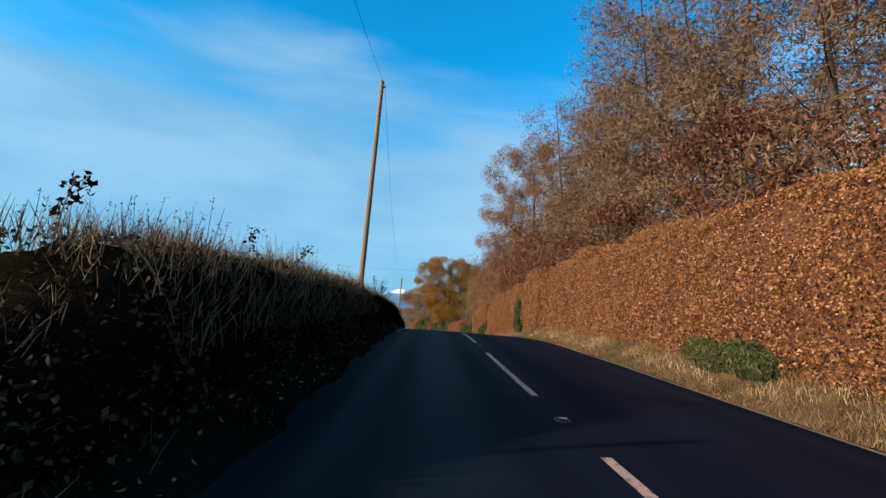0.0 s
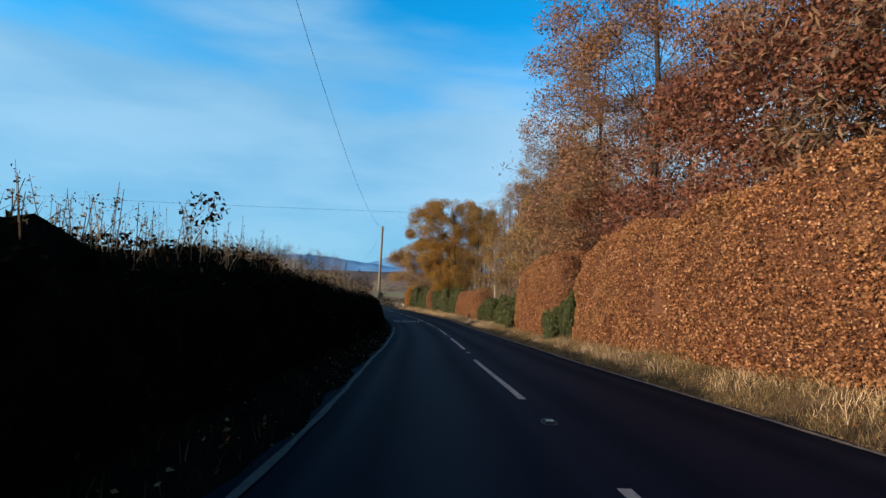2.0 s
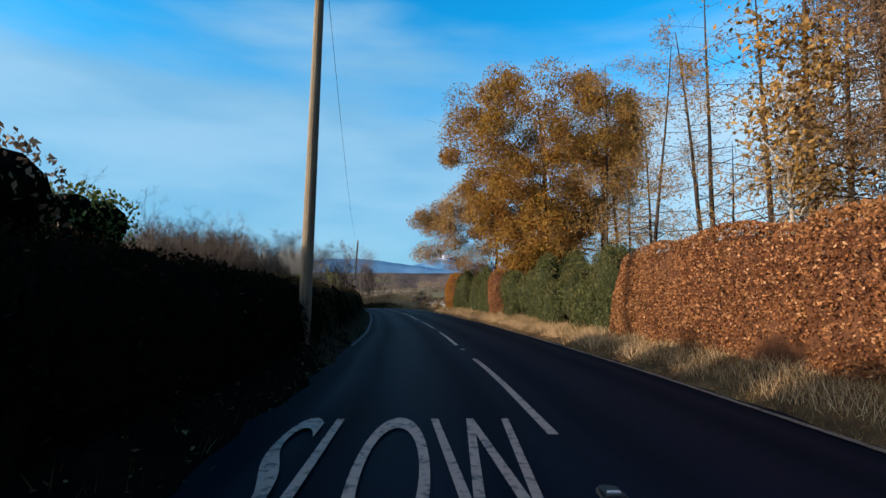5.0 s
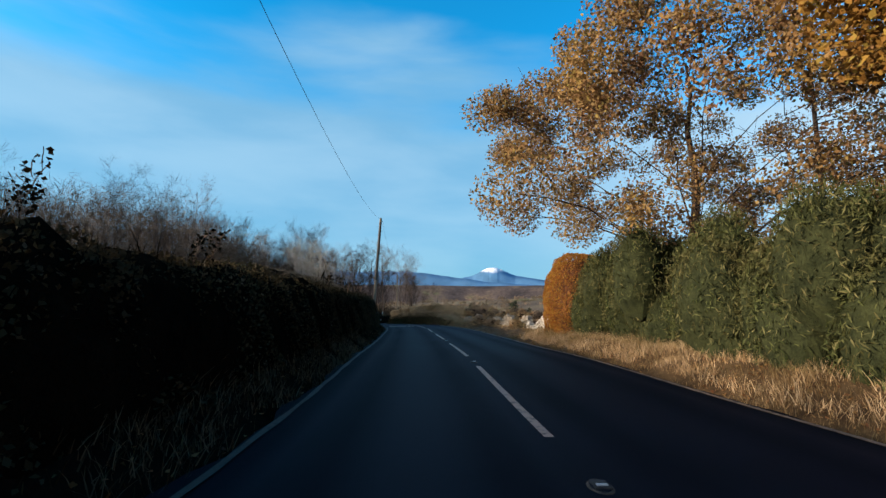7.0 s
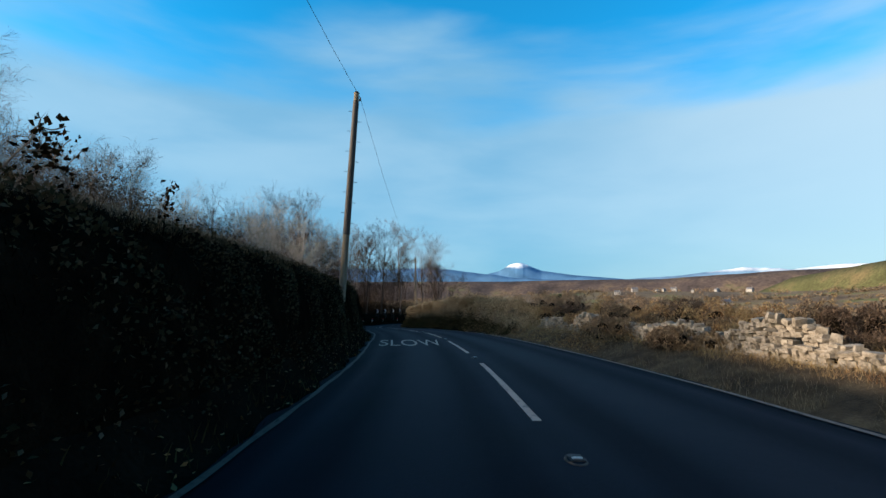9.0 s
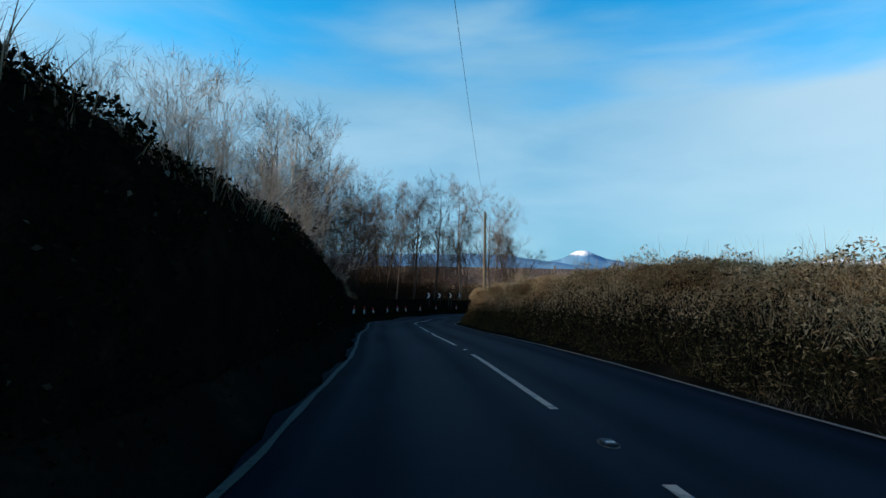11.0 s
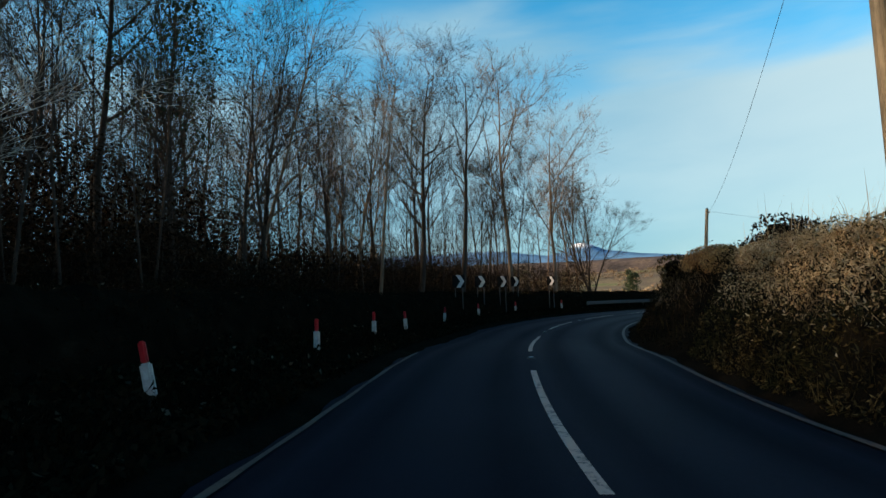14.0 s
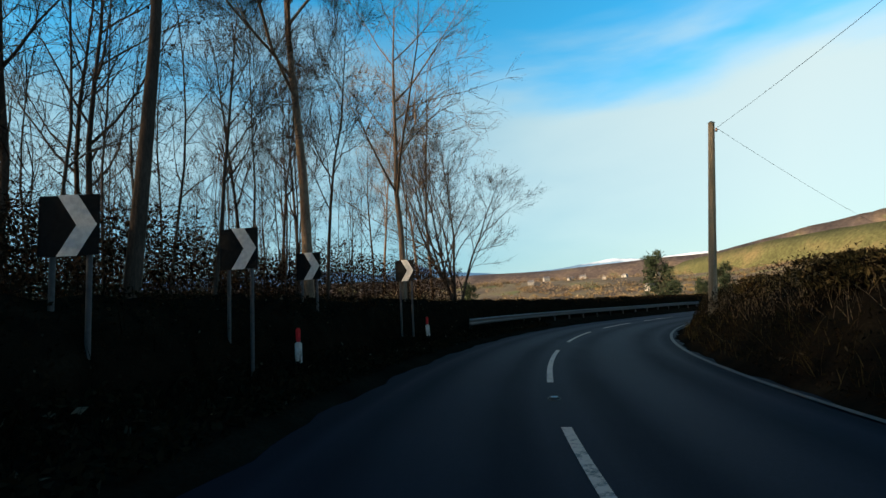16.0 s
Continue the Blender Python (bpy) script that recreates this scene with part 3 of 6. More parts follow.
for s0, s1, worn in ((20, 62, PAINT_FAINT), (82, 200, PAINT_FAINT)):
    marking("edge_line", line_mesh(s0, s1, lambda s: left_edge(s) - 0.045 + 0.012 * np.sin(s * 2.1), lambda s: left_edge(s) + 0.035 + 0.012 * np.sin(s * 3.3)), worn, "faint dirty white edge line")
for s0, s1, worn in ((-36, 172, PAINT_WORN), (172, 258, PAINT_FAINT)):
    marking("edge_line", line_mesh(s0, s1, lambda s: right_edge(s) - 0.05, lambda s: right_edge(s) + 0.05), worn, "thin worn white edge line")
DASHES = (-19.5, -10.5, -1.3, 7.5, 16.8, 26.4, 36.0, 45.3, 53.9, 62.9, 72.3, 81.9, 91, 100.6, 109.1, 118.5, 127.9, 137, 146, 154.7, 163.4, 171.3, 180.6, 190.7, 200.2, 209.7, 219.1, 228.5, 237.9, 247.3)
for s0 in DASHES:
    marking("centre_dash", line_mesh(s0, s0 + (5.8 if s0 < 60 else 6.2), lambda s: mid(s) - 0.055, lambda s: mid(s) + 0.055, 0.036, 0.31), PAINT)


def road_word(s, length, width):
    """The word on the lane, long drawn for drivers."""
    cu = bpy.data.curves.new("word", "FONT")
    cu.body, cu.align_x, cu.fill_mode = "SLOW", "CENTER", "FRONT"
    ob = new("word", cu)
    me = bpy.data.meshes.new_from_object(ob.evaluated_get(bpy.context.evaluated_depsgraph_get()))
    bpy.data.objects.remove(ob)
    co = np.array([v.co[:] for v in me.vertices])
    lo, hi = co.min(0), co.max(0)
    u, v = (co[:, 0] - lo[0]) / (hi[0] - lo[0]) - 0.5, (co[:, 1] - lo[1]) / (hi[1] - lo[1])
    ss = s + v * length
    me.vertices.foreach_set("co", at_many(ss, 0.5 * (mid(ss) + left_edge(ss)) + u * width, 0.034).astype(np.float32).ravel())
    me.update()
    return me


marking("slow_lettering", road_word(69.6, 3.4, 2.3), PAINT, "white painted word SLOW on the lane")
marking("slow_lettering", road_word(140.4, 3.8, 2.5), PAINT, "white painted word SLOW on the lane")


def road_stud():
    """A reflecting stud in an iron shoe, with a pale ring of filler round it."""
    ob = thing("road_stud", Matrix(), "reflecting stud in an iron shoe in the road", "road stud", "studs along the centre line")
    bm = bmesh.new()
    bmesh.ops.create_cone(bm, segments=20, radius1=0.13, radius2=0.12, depth=0.012, cap_ends=True)
    bmesh.ops.scale(bm, verts=bm.verts, vec=(0.75, 1.25, 1))
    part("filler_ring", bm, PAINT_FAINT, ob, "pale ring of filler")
    bm = bmesh.new()
    bmesh.ops.create_cone(bm, segments=20, radius1=0.11, radius2=0.1, depth=0.014, cap_ends=True)
    bmesh.ops.scale(bm, verts=bm.verts, vec=(0.75, 1.2, 1))
    bmesh.ops.translate(bm, verts=bm.verts, vec=(0, 0, 0.004))
    part("tar_patch", bm, TARMAC, ob)
    part("shoe", bm_box(0.13, 0.17, 0.022, 0, 0, 0.012, 0.006), IRON, ob)
    part("reflector", bm_box(0.09, 0.03, 0.014, 0, -0.03, 0.026, 0.003), SIGN_WHITE, ob, "pale glass reflector")
    return ob


first_stud = None
for s0, s1 in zip(DASHES[2:], DASHES[3:]):
    s = s1 - 1.5
    if s > 225:
        break
    m = Matrix.Translation(at(s, float(mid(s)), 0.036)) @ pose(0, 0, 0, 0, 0, heading(s))
    if first_stud is None:
        first_stud = road_stud()
        first_stud.matrix_basis = m
    else:
        copy_thing(first_stud, m)


# ---- far hills ----
def hill_ridge(name, points, depth, mat, label, seed, rough=0.06):
    """A distant ridge: a sheet that rises to a jagged crest and falls behind it. points: (x, y, crest height)."""
    xs = np.array(points, float)
    u = np.linspace(0, 1, 160)
    run = np.linspace(0, 1, len(xs))
    c = np.stack([np.interp(u, run, xs[:, n]) for n in range(3)], 1)
    jag = np.array([noise.fractal(Vector((a * 9, seed, 0)), 0.8, 2.1, 6) for a in u])
    top = c[:, 2] * (1 + rough * jag)
    back = unit(c[:, :2] - (0, 100))
    rows = []
    for f, up in ((-1, 0), (-0.7, 0.28), (-0.4, 0.58), (-0.18, 0.83), (0, 1), (0.3, 0.7), (1, 0)):
        wob = np.array([noise.noise(Vector((a * 9, f * 3, seed + 5))) for a in u])
        xy = c[:, :2] + back * depth * f
        rows.append(np.concatenate([xy, (-30 + (top + 30) * up * (1 + (0.04 * wob if 0 < up < 1 else 0)))[:, None]], 1))
    v = np.concatenate(rows)
    n = len(u)
    j, k = np.meshgrid(np.arange(len(rows) - 1), np.arange(n - 1), indexing="ij")
    a = (j * n + k).ravel()
    me = smooth(mesh_of(name, v, np.stack([a, a + 1, a + n + 1, a + n], 1), mat))
    return tagged(new(name, me), label, "hill", kind="structure")


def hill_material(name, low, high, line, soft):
    """Moorland in a colour tinted for distance haze, with snow above a ragged line."""
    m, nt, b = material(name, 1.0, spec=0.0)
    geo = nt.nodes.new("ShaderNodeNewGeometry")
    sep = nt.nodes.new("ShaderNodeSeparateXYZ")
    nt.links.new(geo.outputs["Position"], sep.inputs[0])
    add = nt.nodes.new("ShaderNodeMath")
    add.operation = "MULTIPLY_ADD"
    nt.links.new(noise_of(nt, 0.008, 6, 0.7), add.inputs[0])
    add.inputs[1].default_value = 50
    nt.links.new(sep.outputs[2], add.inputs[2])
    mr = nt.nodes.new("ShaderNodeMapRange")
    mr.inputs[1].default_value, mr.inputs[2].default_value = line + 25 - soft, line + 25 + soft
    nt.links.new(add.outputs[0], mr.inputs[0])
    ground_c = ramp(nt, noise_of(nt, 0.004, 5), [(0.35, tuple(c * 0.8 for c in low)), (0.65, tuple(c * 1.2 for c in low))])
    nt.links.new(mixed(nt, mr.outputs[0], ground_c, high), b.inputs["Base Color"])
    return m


# Blue and pale tints paint the haze of distance onto the hills.
MOOR = hill_material("hazy_blue_moor", (0.07, 0.16, 0.28), (0.07, 0.16, 0.28), 900, 40)
MOOR_SNOW = hill_material("hazy_snowy_moor", (0.07, 0.165, 0.29), (0.85, 0.88, 0.92), 266, 16)
MOOR_PALE = hill_material("hazy_pale_moor", (0.13, 0.23, 0.35), (0.8, 0.85, 0.9), 205, 14)
NEAR_WOOD = grained("wooded_ridge", [(0.3, (0.035, 0.03, 0.03)), (0.5, (0.075, 0.058, 0.052)), (0.62, (0.11, 0.082, 0.06)), (0.72, (0.11, 0.12, 0.05))], 0.012, 0.12, relief=1.0)
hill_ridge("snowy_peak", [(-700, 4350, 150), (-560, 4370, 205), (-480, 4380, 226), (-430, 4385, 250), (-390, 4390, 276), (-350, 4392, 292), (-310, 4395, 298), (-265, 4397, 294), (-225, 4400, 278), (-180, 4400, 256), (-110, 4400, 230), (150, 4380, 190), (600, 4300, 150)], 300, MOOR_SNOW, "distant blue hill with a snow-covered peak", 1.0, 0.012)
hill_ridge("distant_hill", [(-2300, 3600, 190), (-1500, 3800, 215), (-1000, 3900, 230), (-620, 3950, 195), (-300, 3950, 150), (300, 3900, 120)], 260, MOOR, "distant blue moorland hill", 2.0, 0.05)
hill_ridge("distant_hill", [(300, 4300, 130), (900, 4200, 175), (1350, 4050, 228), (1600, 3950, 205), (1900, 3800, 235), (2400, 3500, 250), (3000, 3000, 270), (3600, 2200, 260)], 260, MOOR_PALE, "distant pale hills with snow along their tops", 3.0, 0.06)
PASTURE = grained("pasture", [(0.3, (0.05, 0.052, 0.023)), (0.5, (0.072, 0.073, 0.032)), (0.7, (0.115, 0.092, 0.046))], 0.02, 0.3, relief=0.2)
hill_ridge("green_hill", [(300, 1000, 6), (323, 917, 30), (362, 778, 44), (370, 643, 46), (411, 520, 50), (500, 400, 46), (620, 300, 30)], 110, PASTURE, "green pasture hillside across the valley", 6.0, 0.03)
hill_ridge("wooded_ridge", [(-900, 1500, 40), (-200, 1700, 50), (300, 1650, 56), (700, 1500, 80), (1000, 1300, 150), (1300, 1000, 195), (1500, 600, 200)], 160, NEAR_WOOD, "brown wooded ridge across the valley", 4.0, 0.05)


# ---- plants ----
def grow(rng, p, way, length, radius, level, spec, lines, tips):
    """A branch and all that grows from it. spec: for each level (children, from, angle, ratio, lift, wiggle)."""
    many, start, angle, ratio, lift, wiggle = spec[level]
    n = max(3, 7 - 2 * level)
    pts, rad = [p], [radius]
    for i in range(n):
        way = unit(way + rng.normal(size=3) * wiggle + np.array((0, 0, lift)))
        p = p + way * length / n
        pts.append(p)
        rad.append(max(radius * (1 - 0.86 * (i + 1) / n), 0.006))
    lines.append((pts, rad, level))
    tips.append((pts, level))
    if level + 1 < len(spec):
        for c in range(many):
            f = start + (1 - start) * (c + rng.uniform(0, 1)) / many
            i = min(int(f * n), n - 1)
            q = pts[i] + (pts[i + 1] - pts[i]) * (f * n - i)
            here = unit(pts[i + 1] - pts[i])
            side = unit(np.cross(here, rng.normal(size=3)))
            a = radians(angle * rng.uniform(0.75, 1.25))
            grow(rng, q, here * math.cos(a) + side * math.sin(a), length * ratio * rng.uniform(0.7, 1.2) * (1.15 - 0.6 * f), rad[i] * (0.55 if angle < 75 else 0.26), level + 1, spec, lines, tips)


def spread(rng, tips, level, each, reach):
    """Places for leaves round the branches of a level and finer ones."""
    out = [np.asarray(pts)[rng.integers(1, len(pts), each)] + rng.normal(size=(each, 3)) * reach for pts, lv in tips if lv >= level]
    return np.concatenate(out)


def twig_quads(rng, tips, level, each, length, width):
    """Fine twigs, and finer ones on them, as slim kites that grow from the branches."""
    base, way = [], []
    for pts, lv in tips:
        if lv >= level:
            pts = np.asarray(pts)
            base.append(pts[rng.integers(max(1, len(pts) // 3), len(pts), each)])
            way.append(np.repeat(unit(pts[-1] - pts[0])[None], each, 0))
    base, way = np.concatenate(base), np.concatenate(way)

    def kites(b, w, long, wide):
        n = len(b)
        w = unit(w + rng.normal(size=(n, 3)) * 0.5 + (0, 0, 0.15))
        end = b + w * long * rng.uniform(0.5, 1.3, (n, 1))
        half = b + (end - b) * 0.4 + rng.normal(size=(n, 3)) * long * 0.05
        side = unit(np.cross(w, rng.normal(size=(n, 3)))) * wide / 2
        return np.stack([b, half + side, end, half - side], 1).reshape(-1, 3), half, end, w

    v1, half, end, w = kites(base, way, length, width)
    start = np.concatenate([half, half + (end - half) * 0.4, half + (end - half) * 0.75])
    v2 = kites(start, np.tile(w, (3, 1)), length * 0.5, width * 0.65)[0]
    v = np.concatenate([v1, v2])
    return v, np.arange(len(v)).reshape(-1, 4)


def tree(name, seed, height, girth, spec, bark, label, group, leaves=None, stems=1, lean=0.06, twigs=None):
    """A tree at the origin: trunk with its limbs, twigs, and leaves where it has any. leaves: (material, level, each, reach, size, slim)."""
    rng = np.random.default_rng(seed)
    lines, tips = [], []
    for k in range(stems):
        way = unit(np.array((rng.normal() * lean * (1 + 2.5 * (stems > 1)), rng.normal() * lean * (1 + 2.5 * (stems > 1)), 1.0)))
        grow(rng, np.array((rng.normal() * 0.12 * (stems > 1), rng.normal() * 0.12 * (stems > 1), -0.4)), way, height * rng.uniform(0.85, 1.0), girth, 0, spec, lines, tips)
    ob = thing(name, Matrix(), label, "tree", group)
    part("trunk", smooth(mesh_of("trunk", *tubes([l for l in lines if l[2] == 0]), bark)), None, ob)
    part("branchwork", mesh_of("branchwork", *tubes([l for l in lines if l[2] > 0]), bark), None, ob)["kind"] = "stuff"
    if twigs:
        part("brushwood", mesh_of("brushwood", *twig_quads(rng, tips, *twigs), bark), None, ob)["kind"] = "stuff"
    if leaves:
        mat, level, each, reach, size, slim = leaves
        part("crown", mesh_of("crown", *leaf_quads(rng, spread(rng, tips, level, each, reach), size, slim), mat), None, ob)
    return ob


def broad_tree(name, seed, height, radius, low, girth, bark, label, leaf, clumps, each, size, loose=0.8, group="", taper=0.4, skirt=0.25, cone=0.0):
    """A broad-leaved tree: limbs reach out to clumps of leaves that fill a rounded, uneven crown."""
    rng = np.random.default_rng(seed)
    lines, leaves = [], []
    z = np.linspace(-0.4, height * 0.93, 9)
    sway = np.cumsum(rng.normal(size=(9, 2)) * 0.12, 0) - 0.1
    trunk = np.concatenate([sway, z[:, None]], 1)
    trunk[0, :2] = 0
    lines.append((trunk, girth * (1 - 0.85 * np.linspace(0, 1, 9)), 0))
    for k in range(clumps):
        f = rng.uniform(0, 1) ** 0.85
        a = rng.uniform(0, 2 * math.pi)
        edge = radius * math.sqrt(max(0.05, 1 - ((f - taper) / (1.02 - taper if f > taper else taper + skirt)) ** 2)) * (1 + 0.25 * noise.noise(Vector((math.cos(a) * 1.3, math.sin(a) * 1.3, f * 3 + seed))))
        if cone and f < taper:
            edge *= cone + (1 - cone) * f / taper
        r = edge * rng.uniform(0.25, 1.0) ** 0.5
        zc = low + (height - low) * f
        c = np.array((math.cos(a) * r, math.sin(a) * r, zc))
        z0 = min(max(low * 0.6, zc - 0.7 * r), height * 0.9)
        p0 = np.array([np.interp(z0, z, trunk[:, 0]), np.interp(z0, z, trunk[:, 1]), z0])
        t = np.linspace(0, 1, 6)[:, None]
        line = p0 + (c - p0) * t + np.array((0, 0, 1)) * (0.12 * r * np.sin(t * math.pi)) + rng.normal(size=(6, 3)) * 0.1 * np.sin(t * math.pi)
        if k % 6 == 0:
            lines.append((line, max(0.02, girth * 0.2 * (1 - 0.7 * f)) * np.linspace(1, 0.25, 6), 1))
        reach = loose * rng.uniform(0.75, 1.3)
        for _ in range(2):
            e = c + rng.normal(size=3) * reach * (1, 1, 0.7)
            lines.append(([line[4], (line[4] + e) / 2 + rng.normal(size=3) * 0.1, e], [0.016, 0.011, 0.005], 2))
        n = int(each * rng.uniform(0.6, 1.4))
        u = unit(rng.normal(size=(n, 3))) * rng.uniform(0.15, 1, (n, 1)) ** 0.6 * reach * 1.35
        leaves.append(c + u * (1, 1, 0.85))
    ob = thing(name, Matrix(), label, "tree", group)
    part("trunk", smooth(mesh_of("trunk", *tubes(lines[:1]), bark)), None, ob)
    part("branchwork", mesh_of("branchwork", *tubes(lines[1:]), bark), None, ob)["kind"] = "stuff"
    part("crown", mesh_of("crown", *leaf_quads(rng, np.concatenate(leaves), size, 0.65), leaf), None, ob)
    return ob


def stand(ob, s, d, h, turn=0.0, scale=1.0, wide=1.0):
    ob.matrix_basis = Matrix.Translation(at(s, d, h)) @ pose(0, 0, 0, 0, 0, turn) @ Matrix.Diagonal((scale * wide, scale * wide, scale, 1))
    return ob


def again(ob, s, d, h, turn, scale):
    twin = copy_thing(ob, Matrix())
    return stand(twin, s, d, h, turn, scale)


def stuff(name, label, category, *meshes):
    """Plants beyond counting, as one object."""
    vs, fs, mats, base = [], [], [], 0
    idx = []
    for n, (v, f, m) in enumerate(meshes):
        vs.append(v)
        fs.append(f + base)
        idx.append(np.full(len(f), n, np.int32))
        mats.append(m)
        base += len(v)
    me = mesh_of(name, np.concatenate(vs), np.concatenate(fs), *mats)
    me.polygons.foreach_set("material_index", np.concatenate(idx))
    return tagged(new(name, me), label, category, kind="stuff")


BARE = [(14, 0.3, 44, 0.4, 0.06, 0.05), (6, 0.25, 42, 0.5, 0.08, 0.11), (0, 0, 0, 0, 0.04, 0.15)]
SLIM = [(13, 0.38, 36, 0.32, 0.04, 0.04), (6, 0.25, 40, 0.5, 0.08, 0.11), (0, 0, 0, 0, 0.04, 0.15)]
COPPICE = [(7, 0.3, 26, 0.36, 0.0, 0.05), (4, 0.2, 34, 0.5, 0.05, 0.12), (0, 0, 0, 0, 0.0, 0.15)]
CONE = [(42, 0.22, 86, 0.24, 0.0, 0.015), (5, 0.25, 50, 0.42, -0.03, 0.06), (0, 0, 0, 0, -0.12, 0.1)]
OAK = [(17, 0.13, 66, 0.42, 0.03, 0.06), (7, 0.25, 50, 0.5, 0.04, 0.15), (4, 0.3, 48, 0.5, 0.02, 0.18), (0, 0, 0, 0, 0.0, 0.2)]
rnd = np.random.default_rng(7)

# the larch wood on the far side
larch_plain = [stand(tree("larch_tree", 20 + k, 22, 0.17, CONE, BARK_DARK, "tall brown larch tree losing its needles in the wood", "larches in the wood", (LARCH, 1, 52, 0.34, 0.24, 0.2)), s, d, 0.2, 50 * k) for k, (s, d) in enumerate(((24, 13), (33, 15.5), (41, 12.5)))]
larch_gold = [stand(tree("larch_tree", 30 + k, 19, 0.16, CONE, BARK_DARK, "larch tree with thin golden needles in the wood", "larches in the wood", (LARCH_GOLD, 1, 50, 0.26, 0.2, 0.22)), s, d, 0.2, 70 * k) for k, (s, d) in enumerate(((70, 12.5), (83, 14)))]
pine_bare = [stand(tree("larch_tree", 35 + k, 18, 0.17, [(26, 0.3, 82, 0.2, 0.0, 0.02), (4, 0.3, 48, 0.45, 0.0, 0.08), (0, 0, 0, 0, 0.0, 0.1)], BARK_DARK, "nearly bare larch with dead lower branches", "larches in the wood"), s, d, 0.2, 40 * k) for k, (s, d) in enumerate(((64, 13.5), (90, 15.5)))]
for s in np.arange(2, 60, 3.6):
    for d in (11.5, 16.5, 23.0):
        ss, dd = s + rnd.uniform(-1.5, 1.5), d + rnd.uniform(-2, 2.5)
        if (abs(ss - 49) > 5 or dd > 15) and (d < 20 or rnd.uniform() < 0.2):
            again(larch_plain[rnd.integers(3)], ss, dd, 0.1, rnd.uniform(0, 360), rnd.uniform(0.82, 1.08))
for s in np.arange(65, 80, 2.1):
    for d in (11.5, 15.0):
        again(larch_plain[rnd.integers(3)], s + rnd.uniform(-1, 1), d + rnd.uniform(-1, 1.5), 0.1, rnd.uniform(0, 360), rnd.uniform(0.6, 0.85))
for s in np.arange(60, 112, 3.2):
    for d in (13.5, 19, 25):
        if rnd.uniform() < (0.75 if d < 18 else 0.4):
            pick = pine_bare[rnd.integers(2)] if rnd.uniform() < 0.6 else larch_gold[rnd.integers(2)]
            again(pick, s + rnd.uniform(-1.5, 1.5), d + rnd.uniform(-1.5, 2.5), 0.1, rnd.uniform(0, 360), rnd.uniform(0.75, 1.0))

stand(broad_tree("red_oak_tree", 41, 21, 6.0, 3.5, 0.26, BARK_DARK, "tall oak with thin russet leaves against the sky", RED_OAK, 130, 560, 0.11, 0.8), 50.5, 10.2, 0.4, 120)
for k, (s, d, sc) in enumerate(((8, 10.2, 0.8), (16, 10.4, 0.95), (26, 9.9, 0.85), (33, 9.6, 0.8), (39.5, 9.2, 1.0), (44.5, 9.4, 1.05), (55, 10.2, 0.9), (-3, 10.3, 0.9))):
    if k == 0:
        copper = stand(broad_tree("copper_beech_tree", 43, 8.6, 3.0, 1.5, 0.13, BARK, "copper beech sapling with dense red-brown leaves", COPPER, 60, 300, 0.12, 0.7, "beech saplings"), s, d, 0.3, 0, sc)
    else:
        again(copper, s, d, 0.3, 77 * k, sc)
stand(broad_tree("golden_oak_tree", 47, 16.4, 7.4, 2.6, 0.36, BARK_DARK, "great spreading oak with dense golden-brown leaves", GOLD_OAK, 250, 640, 0.13, 0.8, taper=0.72, skirt=0.3, cone=0.3), 100.4, 9.9, 0.2, 200)
stand(broad_tree("pale_oak_tree", 51, 11.5, 8.2, 3.8, 0.26, BARK_DARK, "spreading oak with thin pale brown leaves", PALE_OAK, 150, 640, 0.12, 0.74, taper=0.55, skirt=0.2), 112.6, 9.9, 0.2, 110)
BIRCH = [(16, 0.35, 40, 0.3, 0.0, 0.03), (5, 0.3, 45, 0.5, -0.02, 0.1), (0, 0, 0, 0, -0.08, 0.12)]
birch = stand(tree("birch_tree", 53, 11, 0.1, BIRCH, BARK_PALE, "slender birch with white bark and few golden leaves", "birches at the wood's edge", (LARCH_GOLD, 1, 22, 0.3, 0.2, 0.6)), 67, 9.5, 0.3)
again(birch, 72.5, 10.3, 0.3, 90, 0.9)
again(birch, 79, 10.0, 0.3, 200, 0.85)


